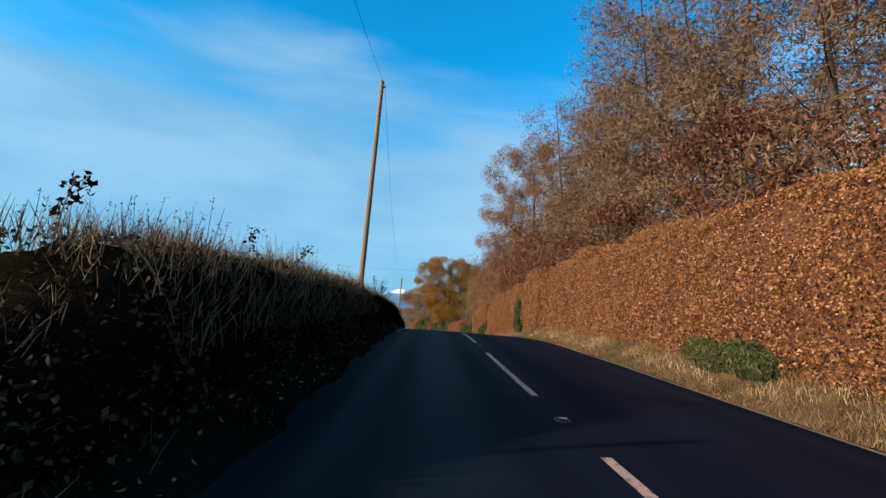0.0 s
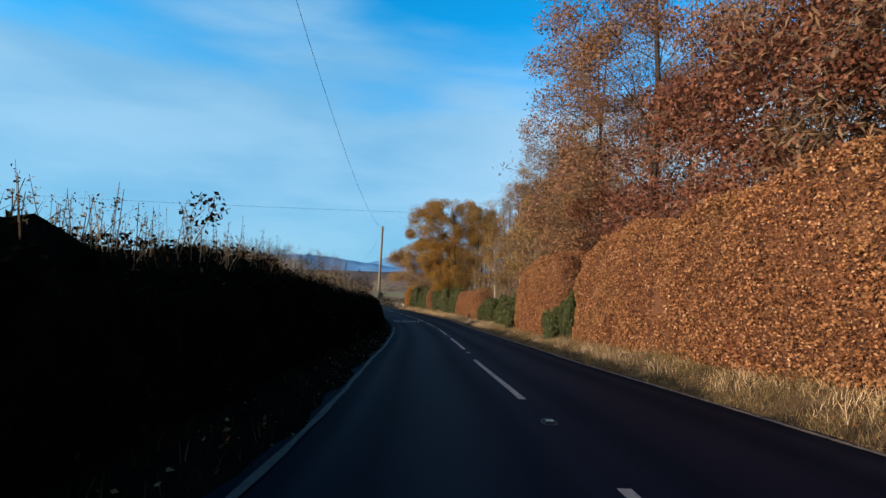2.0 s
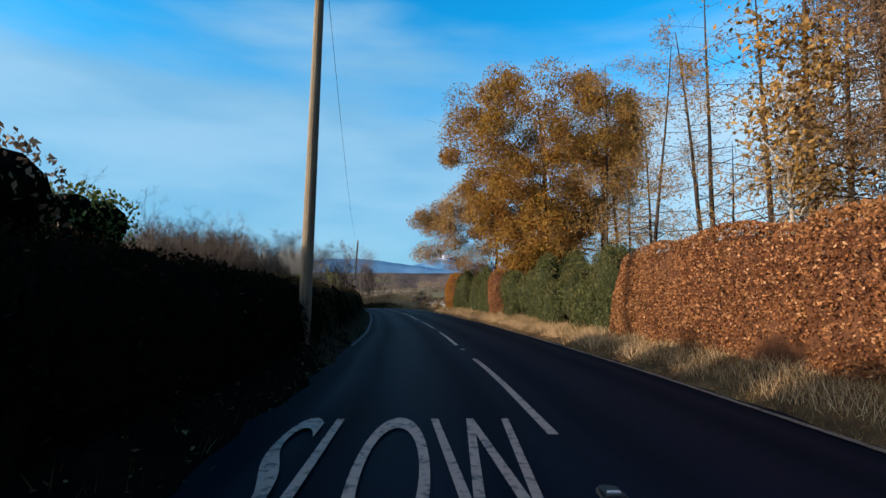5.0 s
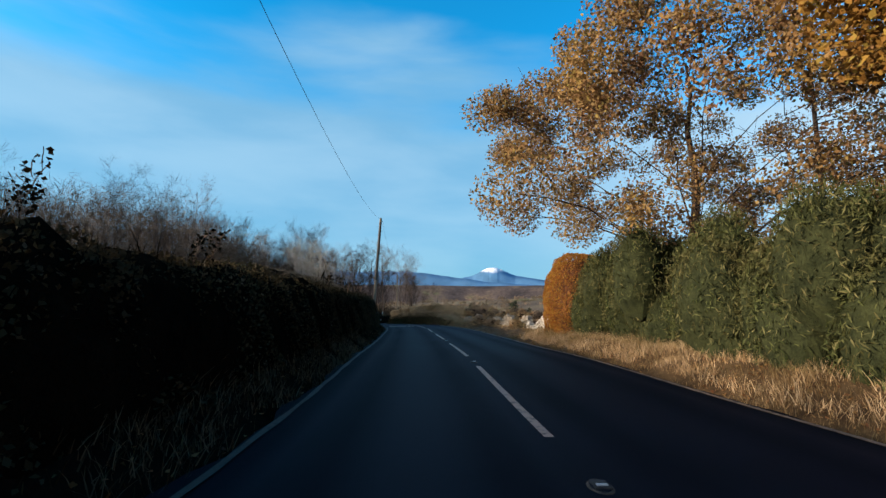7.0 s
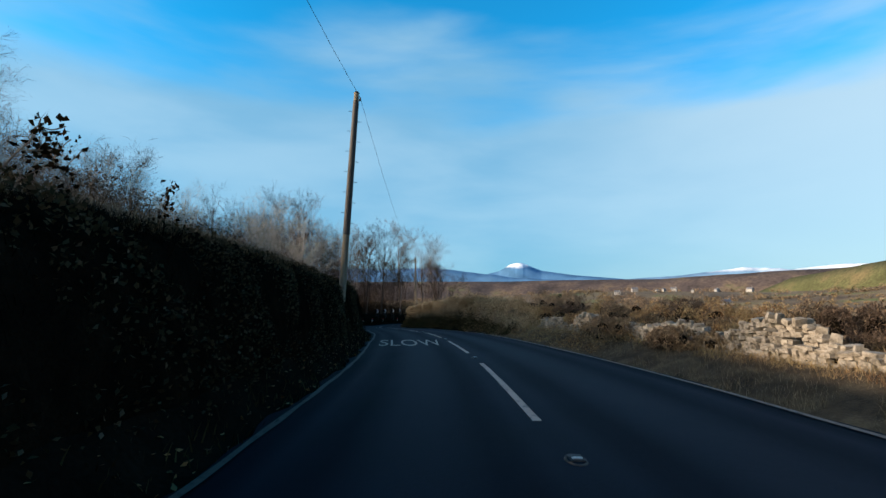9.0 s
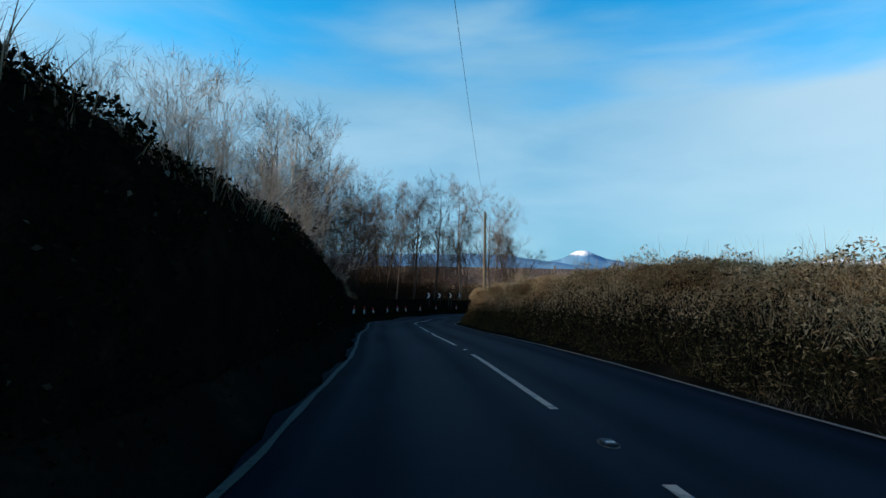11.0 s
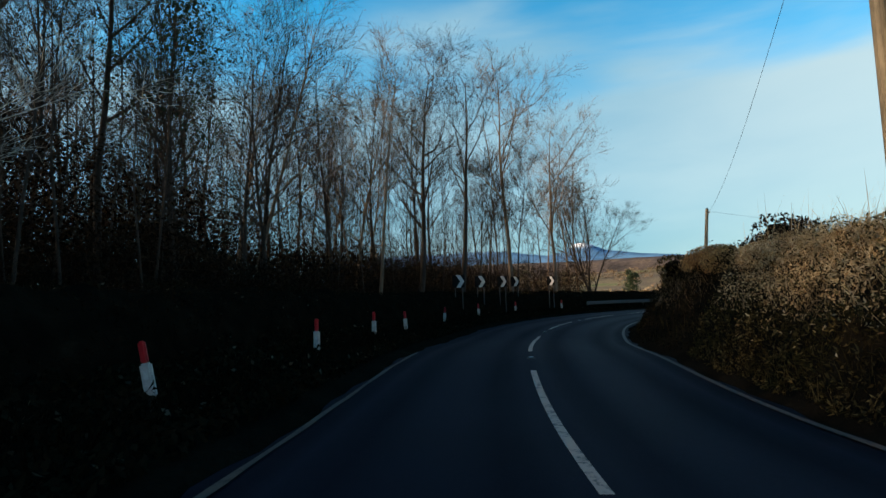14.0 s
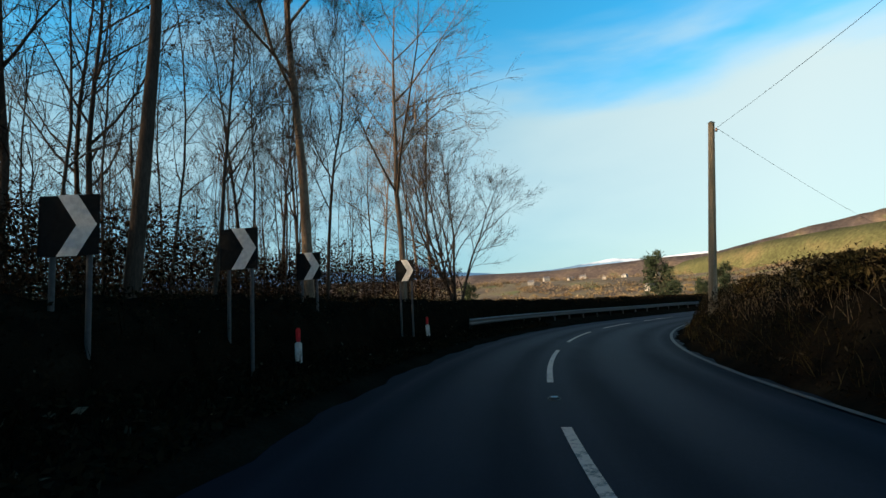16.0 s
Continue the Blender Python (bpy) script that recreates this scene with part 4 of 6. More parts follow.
# ---- hedges ----
def hedge(name, seed, s0, s1, face, deep, foot, top, core, leaf, each, size, label, slim=0.6, ends=(1.0, 1.0)):
    """A clipped hedge with rounded shoulders: a mass of twigs inside, leaves over its face, top and ends.
    face: its distance from the track, top: its height, both functions of s; ends: over how many metres it falls off at each end."""
    rng = np.random.default_rng(seed)
    ob = thing(name, Matrix.Translation(at((s0 + s1) / 2, float(face((s0 + s1) / 2)) + deep / 2, foot)), label, "hedge")
    back = ob.matrix_basis.inverted()

    def skin(s, u, out):
        """Places on the hedge's skin; u goes from its foot over the top to its back."""
        e = np.minimum(np.clip((s - s0) / ends[0], 0, 1), np.clip((s1 - s) / ends[1], 0, 1))
        r = np.sqrt(np.clip(1 - (1 - e) ** 2, 0, 1))
        c, k = np.cos(u * math.pi), np.sin(u * math.pi)
        tall = (top(s) - foot) * (0.12 + 0.88 * r)
        w = deep / 2 * (0.25 + 0.75 * r)
        d = face(s) + deep / 2 - (w + out) * np.sign(c) * np.abs(c) ** 0.42
        return d, foot + (tall + out) * np.abs(k) ** 0.42

    def lumps(s, d, h):
        return np.array([0.26 * noise.noise(Vector((a * 0.55, b * 0.7, c * 0.7 + seed))) + 0.1 * noise.noise(Vector((a * 1.9, b * 2.1, c * 2.1 + seed))) for a, b, c in zip(s.tolist(), d.tolist(), h.tolist())])

    us = np.array((0.0, 0.01, 0.04, 0.12, 0.22, 0.32, 0.5, 0.68, 0.8, 0.93, 1.0))
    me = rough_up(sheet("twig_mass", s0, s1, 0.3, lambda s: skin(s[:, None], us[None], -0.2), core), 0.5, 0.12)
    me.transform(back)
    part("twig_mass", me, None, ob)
    table_u = np.linspace(0, 0.86, 400)
    td, th = skin(np.full(400, (s0 + s1) / 2), table_u, 0.0)
    run = np.r_[0, np.cumsum(np.hypot(np.diff(td), np.diff(th)))]
    n = int((s1 - s0) * run[-1] * each)
    s, u = rng.uniform(s0, s1, n), np.interp(rng.uniform(0, run[-1], n), run, table_u)
    d, h = skin(s, u, 0.0)
    d, h = skin(s, u, lumps(s, d, h) - rng.exponential(0.06, n))
    stray = rng.uniform(0, 1, n) < 0.012
    h = h + np.where(stray & (u > 0.2), rng.uniform(0, 0.3, n), 0)
    v, f = leaf_quads(rng, at_many(s, d, h), size, slim)
    me = mesh_of("leafage", v, f, leaf)
    me.transform(back)
    part("leafage", me, None, ob)
    return ob


def along_edge(off):
    return lambda s: right_edge(s) + off


def level(h):
    return lambda s: h + 0.07 * np.sin(s * 0.9) + 0.05 * np.sin(s * 2.3)


TALL = "tall clipped beech hedge holding dry copper leaves"
hedge("beech_hedge", 61, -6, 33.2, along_edge(1.35), 2.0, 0.15, level(4.15), BEECH_CORE, BEECH, 640, 0.064, TALL)
hedge("beech_hedge", 62, 33.6, 47.6, along_edge(1.4), 2.0, 0.15, level(4.05), BEECH_CORE, BEECH, 820, 0.064, TALL, ends=(0.9, 1.4))
hedge("beech_hedge", 63, 48.9, 57.9, along_edge(1.35), 2.0, 0.15, level(4.05), BEECH_CORE, BEECH, 820, 0.064, "tall clipped beech hedge with rounded end and copper leaves", ends=(1.2, 4.2))
hedge("beech_hedge", 64, 70.3, 83.0, along_edge(1.6), 1.7, 0.2, level(2.9), BEECH_CORE, BEECH, 760, 0.064, "low piece of red-brown beech hedge", ends=(1.6, 1.6))
hedge("beech_hedge", 65, 99.9, 101.9, along_edge(1.45), 1.8, 0.15, level(3.5), BEECH_CORE, BEECH, 900, 0.064, "narrow piece of orange beech hedge between gorse", ends=(0.8, 0.8))
hedge("beech_hedge", 66, 115.8, 119.8, along_edge(1.45), 3.0, 0.1, level(4.15), BEECH_CORE, BEECH_GOLD, 950, 0.064, "end of the hedge in bright orange and golden leaves", ends=(1.2, 1.2))


def bush(name, seed, s, d, h, wide, long, high, mat, count, label, category="bush", size=0.26, slim=0.26, core=TWIGS, inner=0.72):
    """A bush of several overlapping clumps of shoots."""
    rng = np.random.default_rng(seed)
    base = at(s, d, h)
    turn = pose(0, 0, 0, 0, 0, heading(s))
    ob = thing(name, Matrix.Translation(base) @ turn, label, category)
    bm = bmesh.new()
    clumps = []
    for k in range(10):
        c = np.array((rng.uniform(-0.32, 0.32) * wide, rng.uniform(-0.36, 0.36) * long, high * (rng.uniform(0.32, 0.62) if k > 3 else rng.uniform(0.16, 0.3))))
        r = np.array((wide * 0.3, long * 0.25, high * 0.38)) * rng.uniform(0.75, 1.15)
        clumps.append((c, r))
        g = bmesh.ops.create_icosphere(bm, subdivisions=2, radius=1)
        for v in g["verts"]:
            v.co = Vector(c + np.array(v.co) * r * inner * (1 + 0.2 * noise.noise(v.co * 2 + Vector((seed, k, 0)))))
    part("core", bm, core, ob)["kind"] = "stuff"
    vs = []
    for c, r in clumps:
        u = unit(rng.normal(size=(count // 10, 3)))
        u[:, 2] = np.where(u[:, 2] < -0.5, -u[:, 2], u[:, 2])
        bump_up = 1 + 0.16 * np.array([noise.noise(Vector(a) * 2.4 + Vector((seed, 1, 2))) for a in u.tolist()])[:, None]
        vs.append(c + u * r * bump_up * rng.uniform(0.8, 1.06, (len(u), 1)))
    v = np.concatenate(vs)
    v[:, 2] = np.maximum(v[:, 2], 0.03)
    part("foliage", mesh_of("foliage", *leaf_quads(rng, v, size, slim, -0.7), mat), None, ob)
    return ob


bush("gorse_bush", 71, 10.5, 6.5, 0.2, 1.0, 3.4, 0.9, GORSE, 9000, "low green gorse bush at the hedge's foot", size=0.13, slim=0.17, inner=0.85, core=GORSE_CORE)
bush("gorse_bush", 72, 33.2, 6.4, 0.2, 1.1, 1.5, 3.0, GORSE, 9000, "narrow dark green gorse bush between hedges", size=0.14, slim=0.17, inner=0.85, core=GORSE_CORE)
bush("gorse_bush", 73, 31.9, 6.05, 0.2, 0.9, 1.5, 1.3, GORSE, 8000, "low green gorse bush at the hedge's foot", size=0.14, slim=0.17, inner=0.85, core=GORSE_CORE)
bush("gorse_bush", 75, 49.6, 5.75, 0.1, 1.0, 1.9, 1.5, GORSE, 7000, "low green gorse bush at the hedge's foot", size=0.14, slim=0.17, inner=0.85, core=GORSE_CORE)
bush("gorse_bush", 74, 48.1, 6.1, 0.1, 1.2, 1.5, 2.6, GORSE, 8000, "green gorse bush between hedges", size=0.14, slim=0.17, inner=0.85, core=GORSE_CORE)
for k, (s, w, l, h) in enumerate(((59.8, 1.8, 2.8, 2.2), (62.4, 2.0, 3.2, 2.7), (65.4, 1.9, 3.4, 2.6), (68.4, 1.8, 3.2, 2.3), (84.8, 2.2, 4.6, 3.3), (89.0, 2.3, 4.6, 3.7), (93.2, 2.3, 4.4, 3.6), (97.2, 2.2, 4.0, 3.3), (103.6, 2.2, 4.2, 3.9), (107.2, 2.3, 4.2, 4.1), (111.0, 2.3, 4.4, 4.0), (114.4, 2.5, 3.8, 3.9))):
    bush("gorse_bush", 80 + k, s, float(right_edge(s)) + 1.45 + w / 2, 0.1, w, l, h, GORSE, 25000, "dense dark green gorse bush beside the verge", size=0.15, slim=0.17, inner=0.85, core=GORSE_CORE)
bush("bramble_bush", 97, 57.6, 5.7, 0.1, 1.0, 1.8, 1.5, GORSE, 8000, "green bush growing against the beech hedge", size=0.14, slim=0.17, inner=0.85, core=GORSE_CORE)


def left_hedge(seed, s0, s1, each, leaf, label):
    """The ragged hedge on the bank beside the car's lane."""
    rng = np.random.default_rng(seed)
    ob = thing("hedge", Matrix.Translation(at((s0 + s1) / 2, float(left_edge((s0 + s1) / 2)) - 1.8, 0.5)), label, "hedge")
    back = ob.matrix_basis.inverted()

    def across(s):
        e, t = left_edge(s) - set_back(s), left_top(s)
        return (np.stack([e - 0.75, e - 0.85, e - 1.15, e - 1.6, e - 2.4, e - 3.2], 1), np.stack([t * 0.05, t * 0.4, t * 0.75, t * 0.9, t * 0.92, t * 0.6], 1))

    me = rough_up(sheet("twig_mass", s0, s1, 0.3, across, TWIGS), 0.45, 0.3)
    me.transform(back)
    part("twig_mass", me, None, ob)
    n = int((s1 - s0) * 8.5 * each)
    s, u = rng.uniform(s0, s1, n), rng.uniform(0, 1, n) ** 0.8
    e, t = left_edge(s) - set_back(s), left_top(s)
    lump = np.array([noise.noise(Vector((a * 0.7, b * 2, seed))) for a, b in zip(s.tolist(), u.tolist())])
    d = e + np.interp(u, (0, 0.25, 0.55, 0.75, 1), (-0.6, -0.8, -1.1, -1.6, -2.8)) + lump * 0.25 - rng.exponential(0.08, n)
    h = t * np.interp(u, (0, 0.25, 0.55, 0.75, 1), (0.06, 0.4, 0.78, 0.95, 0.97)) + lump * 0.12 + rng.normal(size=n) * 0.04
    me = mesh_of("leafage", *leaf_quads(rng, at_many(s, d, h), 0.066, 0.6), leaf)
    me.transform(back)
    part("leafage", me, None, ob)
    n = int((s1 - s0) * 45)
    s, u = rng.uniform(s0, s1, n), rng.uniform(0.2, 1, n)
    e, t = left_edge(s) - set_back(s), left_top(s)
    d = e + np.interp(u, (0, 0.25, 0.55, 0.75, 1), (-0.6, -0.8, -1.1, -1.6, -2.8))
    h = t * np.interp(u, (0, 0.25, 0.55, 0.75, 1), (0.06, 0.38, 0.74, 0.9, 0.92))
    me = mesh_of("brushwood", *blades(rng, at_many(s, d, h), 0.32, 0.005, 0.5), TWIGS)
    me.transform(back)
    part("brushwood", me, None, ob, "thin bare shoots")
    return ob


# Lighter copy of the bramble leaves, with less shade in its colour.
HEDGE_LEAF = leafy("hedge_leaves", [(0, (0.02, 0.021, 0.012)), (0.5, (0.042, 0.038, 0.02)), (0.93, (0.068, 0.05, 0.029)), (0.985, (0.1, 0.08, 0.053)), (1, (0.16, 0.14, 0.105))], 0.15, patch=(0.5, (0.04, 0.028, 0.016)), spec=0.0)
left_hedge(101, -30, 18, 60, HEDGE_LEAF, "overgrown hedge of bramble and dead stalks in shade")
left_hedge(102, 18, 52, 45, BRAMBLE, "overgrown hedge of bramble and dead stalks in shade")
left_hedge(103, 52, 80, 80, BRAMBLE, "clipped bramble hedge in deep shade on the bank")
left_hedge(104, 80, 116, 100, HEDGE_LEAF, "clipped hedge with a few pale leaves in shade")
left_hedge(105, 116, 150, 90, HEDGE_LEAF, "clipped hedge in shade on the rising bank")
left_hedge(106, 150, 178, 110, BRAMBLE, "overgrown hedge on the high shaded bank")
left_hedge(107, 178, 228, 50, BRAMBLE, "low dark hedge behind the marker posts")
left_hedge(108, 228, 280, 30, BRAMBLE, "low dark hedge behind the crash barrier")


# ---- grass and weeds ----
def scatter(rng, n, s0, s1, d0, d1, h):
    s = rng.uniform(s0, s1, n)
    u = rng.uniform(0, 1, n)
    d = d0(s) + (d1(s) - d0(s)) * u
    return s, d, h(s, d)


def right_h(s, d):
    e, t = right_edge(s), right_top(s)
    x = d - e
    h = np.zeros_like(s)
    dd, hh = verge_right(s)
    for k in range(dd.shape[1] - 1):
        a, b = dd[:, k], dd[:, k + 1]
        on = (d >= a) & (d < b)
        h = np.where(on, hh[:, k] + (hh[:, k + 1] - hh[:, k]) * (d - a) / (b - a), h)
    return h - 0.04


def left_h(s, d):
    h = np.zeros_like(s)
    dd, hh = verge_left(s)
    for k in range(dd.shape[1] - 1):
        a, b = dd[:, k + 1], dd[:, k]
        on = (d >= a) & (d < b)
        h = np.where(on, hh[:, k + 1] + (hh[:, k] - hh[:, k + 1]) * (d - a) / (b - a), h)
    return h - 0.04


def tuft_grass(seed, n, s0, s1, near, far, height, width, side=right_edge, h=right_h, sign=1, keep=0.0):
    rng = np.random.default_rng(seed)
    s, d, z = scatter(rng, n, s0, s1, lambda s: side(s) + sign * near, lambda s: side(s) + sign * far, h)
    clump = np.array([noise.noise(Vector((a * 0.9, b * 0.9, seed))) for a, b in zip(s.tolist(), d.tolist())])
    on = clump > keep
    tall = height * (0.7 + 0.7 * np.clip(clump[on], 0, 1))[:, None]
    return blades(rng, at_many(s[on], d[on], z[on]), tall, width, 0.42)


stuff("verge_grass", "dry straw-coloured grass along the verge", "grass",
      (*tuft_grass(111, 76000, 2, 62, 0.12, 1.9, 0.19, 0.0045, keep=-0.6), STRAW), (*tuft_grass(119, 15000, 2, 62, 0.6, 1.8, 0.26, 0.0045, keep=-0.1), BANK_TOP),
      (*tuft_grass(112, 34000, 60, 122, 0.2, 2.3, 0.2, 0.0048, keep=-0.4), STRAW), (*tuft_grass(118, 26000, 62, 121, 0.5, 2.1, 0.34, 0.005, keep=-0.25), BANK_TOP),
      (*tuft_grass(113, 34000, 2, 122, 1.0, 2.2, 0.42, 0.004, keep=-0.05), STRAW),
      (*tuft_grass(114, 20000, 120, 156, 0.25, 2.2, 0.2, 0.0045, keep=-0.2), DEAD), (*tuft_grass(116, 16000, 120, 150, 1.4, 3.0, 0.24, 0.0045, keep=-0.1), BRACKEN), (*tuft_grass(117, 1100, 119, 150, 1.8, 3.2, 0.7, 0.005, keep=0.0), STRAW),
      (*tuft_grass(115, 9000, 120, 156, 2.6, 7, 0.7, 0.006, keep=0.05), DEAD))


def litter(seed, n, s0, s1, near, far, side, h, sign):
    rng = np.random.default_rng(seed)
    s, d, z = scatter(rng, n, s0, s1, lambda s: side(s) + sign * near, lambda s: side(s) + sign * far, h)
    return leaf_quads(rng, at_many(s, d, z + 0.06), 0.07, 0.6, 0.7)


stuff("fallen_leaves", "fallen beech leaves on the verge and the road's edge", "leaves",
      (*litter(121, 14000, -8, 122, 0.05, 1.9, right_edge, right_h, 1), LITTER), (*litter(122, 1500, 0, 150, 0.1, 0.7, left_edge, left_h, -1), LITTER))

def dry_stalks(seed, n, s0, s1, height):
    """Tall dead stalks with seed heads along the hedge top."""
    rng = np.random.default_rng(seed)
    s = rng.uniform(s0, s1, n)
    d = left_edge(s) - rng.uniform(1.3, 3.0, n)
    foot = at_many(s, d, left_top(s) * 0.86)
    high = height * rng.uniform(0.35, 1.25, (n, 1))
    tip = foot + np.concatenate([rng.normal(size=(n, 2)) * 0.13 * high, high], 1)
    a = rng.uniform(0, 2 * math.pi, n)
    w = np.stack([np.cos(a), np.sin(a), 0 * a], 1) * 0.006
    v1 = np.stack([foot - w, foot + w, tip + w * 0.4, tip - w * 0.4], 1).reshape(-1, 3)
    k = 7
    f = rng.uniform(0.55, 1.02, (n, k, 1))
    heads = (foot[:, None] + (tip - foot)[:, None] * f + rng.normal(size=(n, k, 3)) * 0.018).reshape(-1, 3)
    v2, _ = leaf_quads(rng, heads, 0.034, 0.5)
    v = np.concatenate([v1, v2])
    return v, np.arange(len(v)).reshape(-1, 4)


def mound_h(s, d):
    return left_top(s) * np.interp(left_edge(s) - d, (0.6, 0.8, 1.1, 1.6, 2.8), (0.06, 0.38, 0.74, 0.9, 0.92))


stuff("bank_weeds", "dead grass and tall dry stalks on the hedge bank", "weeds",
      (*tuft_grass(131, 30000, -25, 52, 1.3, 4.0, 0.36, 0.0045, left_edge, lambda s, d: np.maximum(left_h(s, d), left_top(s) * 0.8), -1, -0.1), DEAD),
      (*dry_stalks(137, 300, 4.4, 17, 0.6), DEAD),
      (*tuft_grass(143, 9000, 4.2, 20, 0.8, 3.4, 0.5, 0.006, left_edge, mound_h, -1, -0.2), DEAD), (*tuft_grass(144, 3000, -12, 4, 0.5, 6, 0.3, 0.006, left_edge, left_h, -1, -0.3), DEAD), (*dry_stalks(138, 900, 15, 34, 0.5), DEAD), (*dry_stalks(139, 620, 34, 52, 0.6), DEAD), (*dry_stalks(140, 120, 52, 62, 0.5), DEAD),
      (*tuft_grass(145, 40000, 112, 152, 0.9, 3.6, 0.17, 0.004, left_edge, mound_h, -1, -0.3), TWIGS), (*tuft_grass(146, 9000, 78, 116, 0.15, 1.0, 0.25, 0.006, left_edge, left_h, -1, -0.3), DEAD),
      (*tuft_grass(147, 16000, 150, 184, 1.2, 8.5, 0.55, 0.007, left_edge, lambda s, d: np.maximum(left_h(s, d), mound_h(s, d)), -1, -0.3), DEAD),
      (*tuft_grass(141, 16000, 108, 178, 2.6, 8.5, 0.3, 0.008, left_edge, left_h, -1, -0.3), DEAD),
      (*tuft_grass(133, 7000, -25, 150, 0.1, 0.7, 0.2, 0.008, left_edge, left_h, -1, -0.2), SHADED_SCRUB),
      (*tuft_grass(134, 4500, 52, 182, 1.6, 4.5, 0.35, 0.007, left_edge, lambda s, d: np.maximum(left_h(s, d), left_top(s) * 0.85), -1, 0.1), DEAD),
      (*tuft_grass(136, 14000, 176, 240, 0.9, 2.3, 0.32, 0.007, left_edge, lambda s, d: np.maximum(left_h(s, d), 0.35), -1, -0.3), TWIGS),
      (*tuft_grass(135, 6000, 176, 240, 2.0, 6.0, 0.4, 0.006, left_edge, left_h, -1, -0.1), DEAD))


def right_bank(seed, s0, s1, leaf, each, label, under=SHADED_SCRUB):
    """Bracken, bramble and grass over the bank on the far side."""
    rng = np.random.default_rng(seed)
    n = int((s1 - s0) * each)
    s, d, h = scatter(rng, n, s0, s1, lambda s: right_edge(s) + 0.45, lambda s: right_edge(s) + 5.0, right_h)
    lump = np.array([noise.fractal(Vector((a * 0.55, b * 0.8, seed)), 0.9, 2.0, 3) for a, b in zip(s.tolist(), d.tolist())])
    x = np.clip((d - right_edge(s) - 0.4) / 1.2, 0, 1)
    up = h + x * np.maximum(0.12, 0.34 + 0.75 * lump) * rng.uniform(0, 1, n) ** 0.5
    # Low on the face the leaves default to the scrub darkened for shade.
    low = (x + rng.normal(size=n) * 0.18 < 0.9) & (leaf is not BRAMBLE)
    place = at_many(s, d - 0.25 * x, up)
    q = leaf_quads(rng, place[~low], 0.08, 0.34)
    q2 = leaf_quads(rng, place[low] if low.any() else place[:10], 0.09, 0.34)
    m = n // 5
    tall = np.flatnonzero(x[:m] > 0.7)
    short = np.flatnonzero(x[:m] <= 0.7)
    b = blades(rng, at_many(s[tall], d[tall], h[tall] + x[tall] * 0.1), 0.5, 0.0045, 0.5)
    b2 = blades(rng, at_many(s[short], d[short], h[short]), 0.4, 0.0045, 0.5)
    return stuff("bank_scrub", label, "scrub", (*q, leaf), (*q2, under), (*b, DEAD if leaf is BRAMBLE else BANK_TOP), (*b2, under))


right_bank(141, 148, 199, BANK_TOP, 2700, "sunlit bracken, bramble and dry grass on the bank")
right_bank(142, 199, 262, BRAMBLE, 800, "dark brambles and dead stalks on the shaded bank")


bank_rng = np.random.default_rng(255)
for k, s in enumerate(np.arange(156.5, 203, 1.9)):
    d = float(right_edge(s)) + bank_rng.uniform(2.1, 3.6)
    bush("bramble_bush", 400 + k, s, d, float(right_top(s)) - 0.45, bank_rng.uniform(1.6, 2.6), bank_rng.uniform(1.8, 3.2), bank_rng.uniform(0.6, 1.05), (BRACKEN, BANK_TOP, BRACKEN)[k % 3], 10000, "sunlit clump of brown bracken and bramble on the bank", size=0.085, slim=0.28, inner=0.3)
bush("bramble_bush", 430, 203.6, 8.2, 2.4, 2.0, 2.6, 1.4, THICKET, 2600, "dark straggling bush on top of the bank", size=0.13, slim=0.4, inner=0.5)
for k, (s, high) in enumerate(((207, 1.1), (211.5, 0.9), (216, 0.8), (221, 0.7), (226, 0.6))):
    bush("bramble_bush", 431 + k, s, float(right_edge(s)) + 2.6, float(right_top(s)) - 0.35, 2.0, 3.4, high, SHADED_SCRUB, 5200, "dark brown bramble clump on the shaded bank", size=0.12, slim=0.3, inner=0.55)


def far_stalks(seed, n, s0, s1):
    """Dry stalks against the sky on the far bank."""
    rng = np.random.default_rng(seed)
    s = rng.uniform(s0, s1, n)
    return blades(rng, at_many(s, right_edge(s) + rng.uniform(1.8, 4.5, n), right_top(s) + 0.2), 0.75, 0.004, 0.22)


stuff("bank_stalks", "tall dry grass stalks on top of the bank", "weeds", (*far_stalks(256, 700, 154, 200), BANK_TOP))
right_bank(143, 137, 158, BRACKEN, 700, "brown bracken and weeds along the field's edge", BRACKEN)


def shoot(seed, s, d, h, high, mat, name="bramble_shoot"):
    """A tall leafy shoot standing out of the hedge."""
    rng = np.random.default_rng(seed)
    lines, tips = [], []
    grow(rng, np.zeros(3), unit(np.array((rng.normal() * 0.3, rng.normal() * 0.3, 1))), high, 0.012, 0, [(5, 0.35, 45, 0.4, -0.02, 0.1), (0, 0, 0, 0, 0.02, 0.15)], lines, tips)
    ob = thing(name, Matrix.Translation(at(s, d, h)), "leafy bramble shoot standing up from the hedge top", "shoot", "shoots on the hedge")
    part("stem", mesh_of("stem", *tubes(lines), BARK), None, ob)
    part("leafage", mesh_of("leafage", *leaf_quads(rng, spread(rng, tips, 0, 8, 0.05), 0.075, 0.7), mat), None, ob)["kind"] = "stuff"
    return ob


shoot_rng = np.random.default_rng(151)
for k, (s0, s1, many) in enumerate(((5, 14, 3), (24, 36, 8), (52, 62, 18), (84, 92, 6), (99, 104, 6), (112, 122, 9), (125, 131, 7), (158, 166, 7))):
    for j in range(many):
        s = shoot_rng.uniform(s0, s1)
        shoot(160 + 20 * k + j, s, float(left_edge(s)) - shoot_rng.uniform(1.5, 2.8), float(left_top(s)) * 0.9, shoot_rng.uniform(0.5, 1.15), BRAMBLE if k != 3 else IVY)


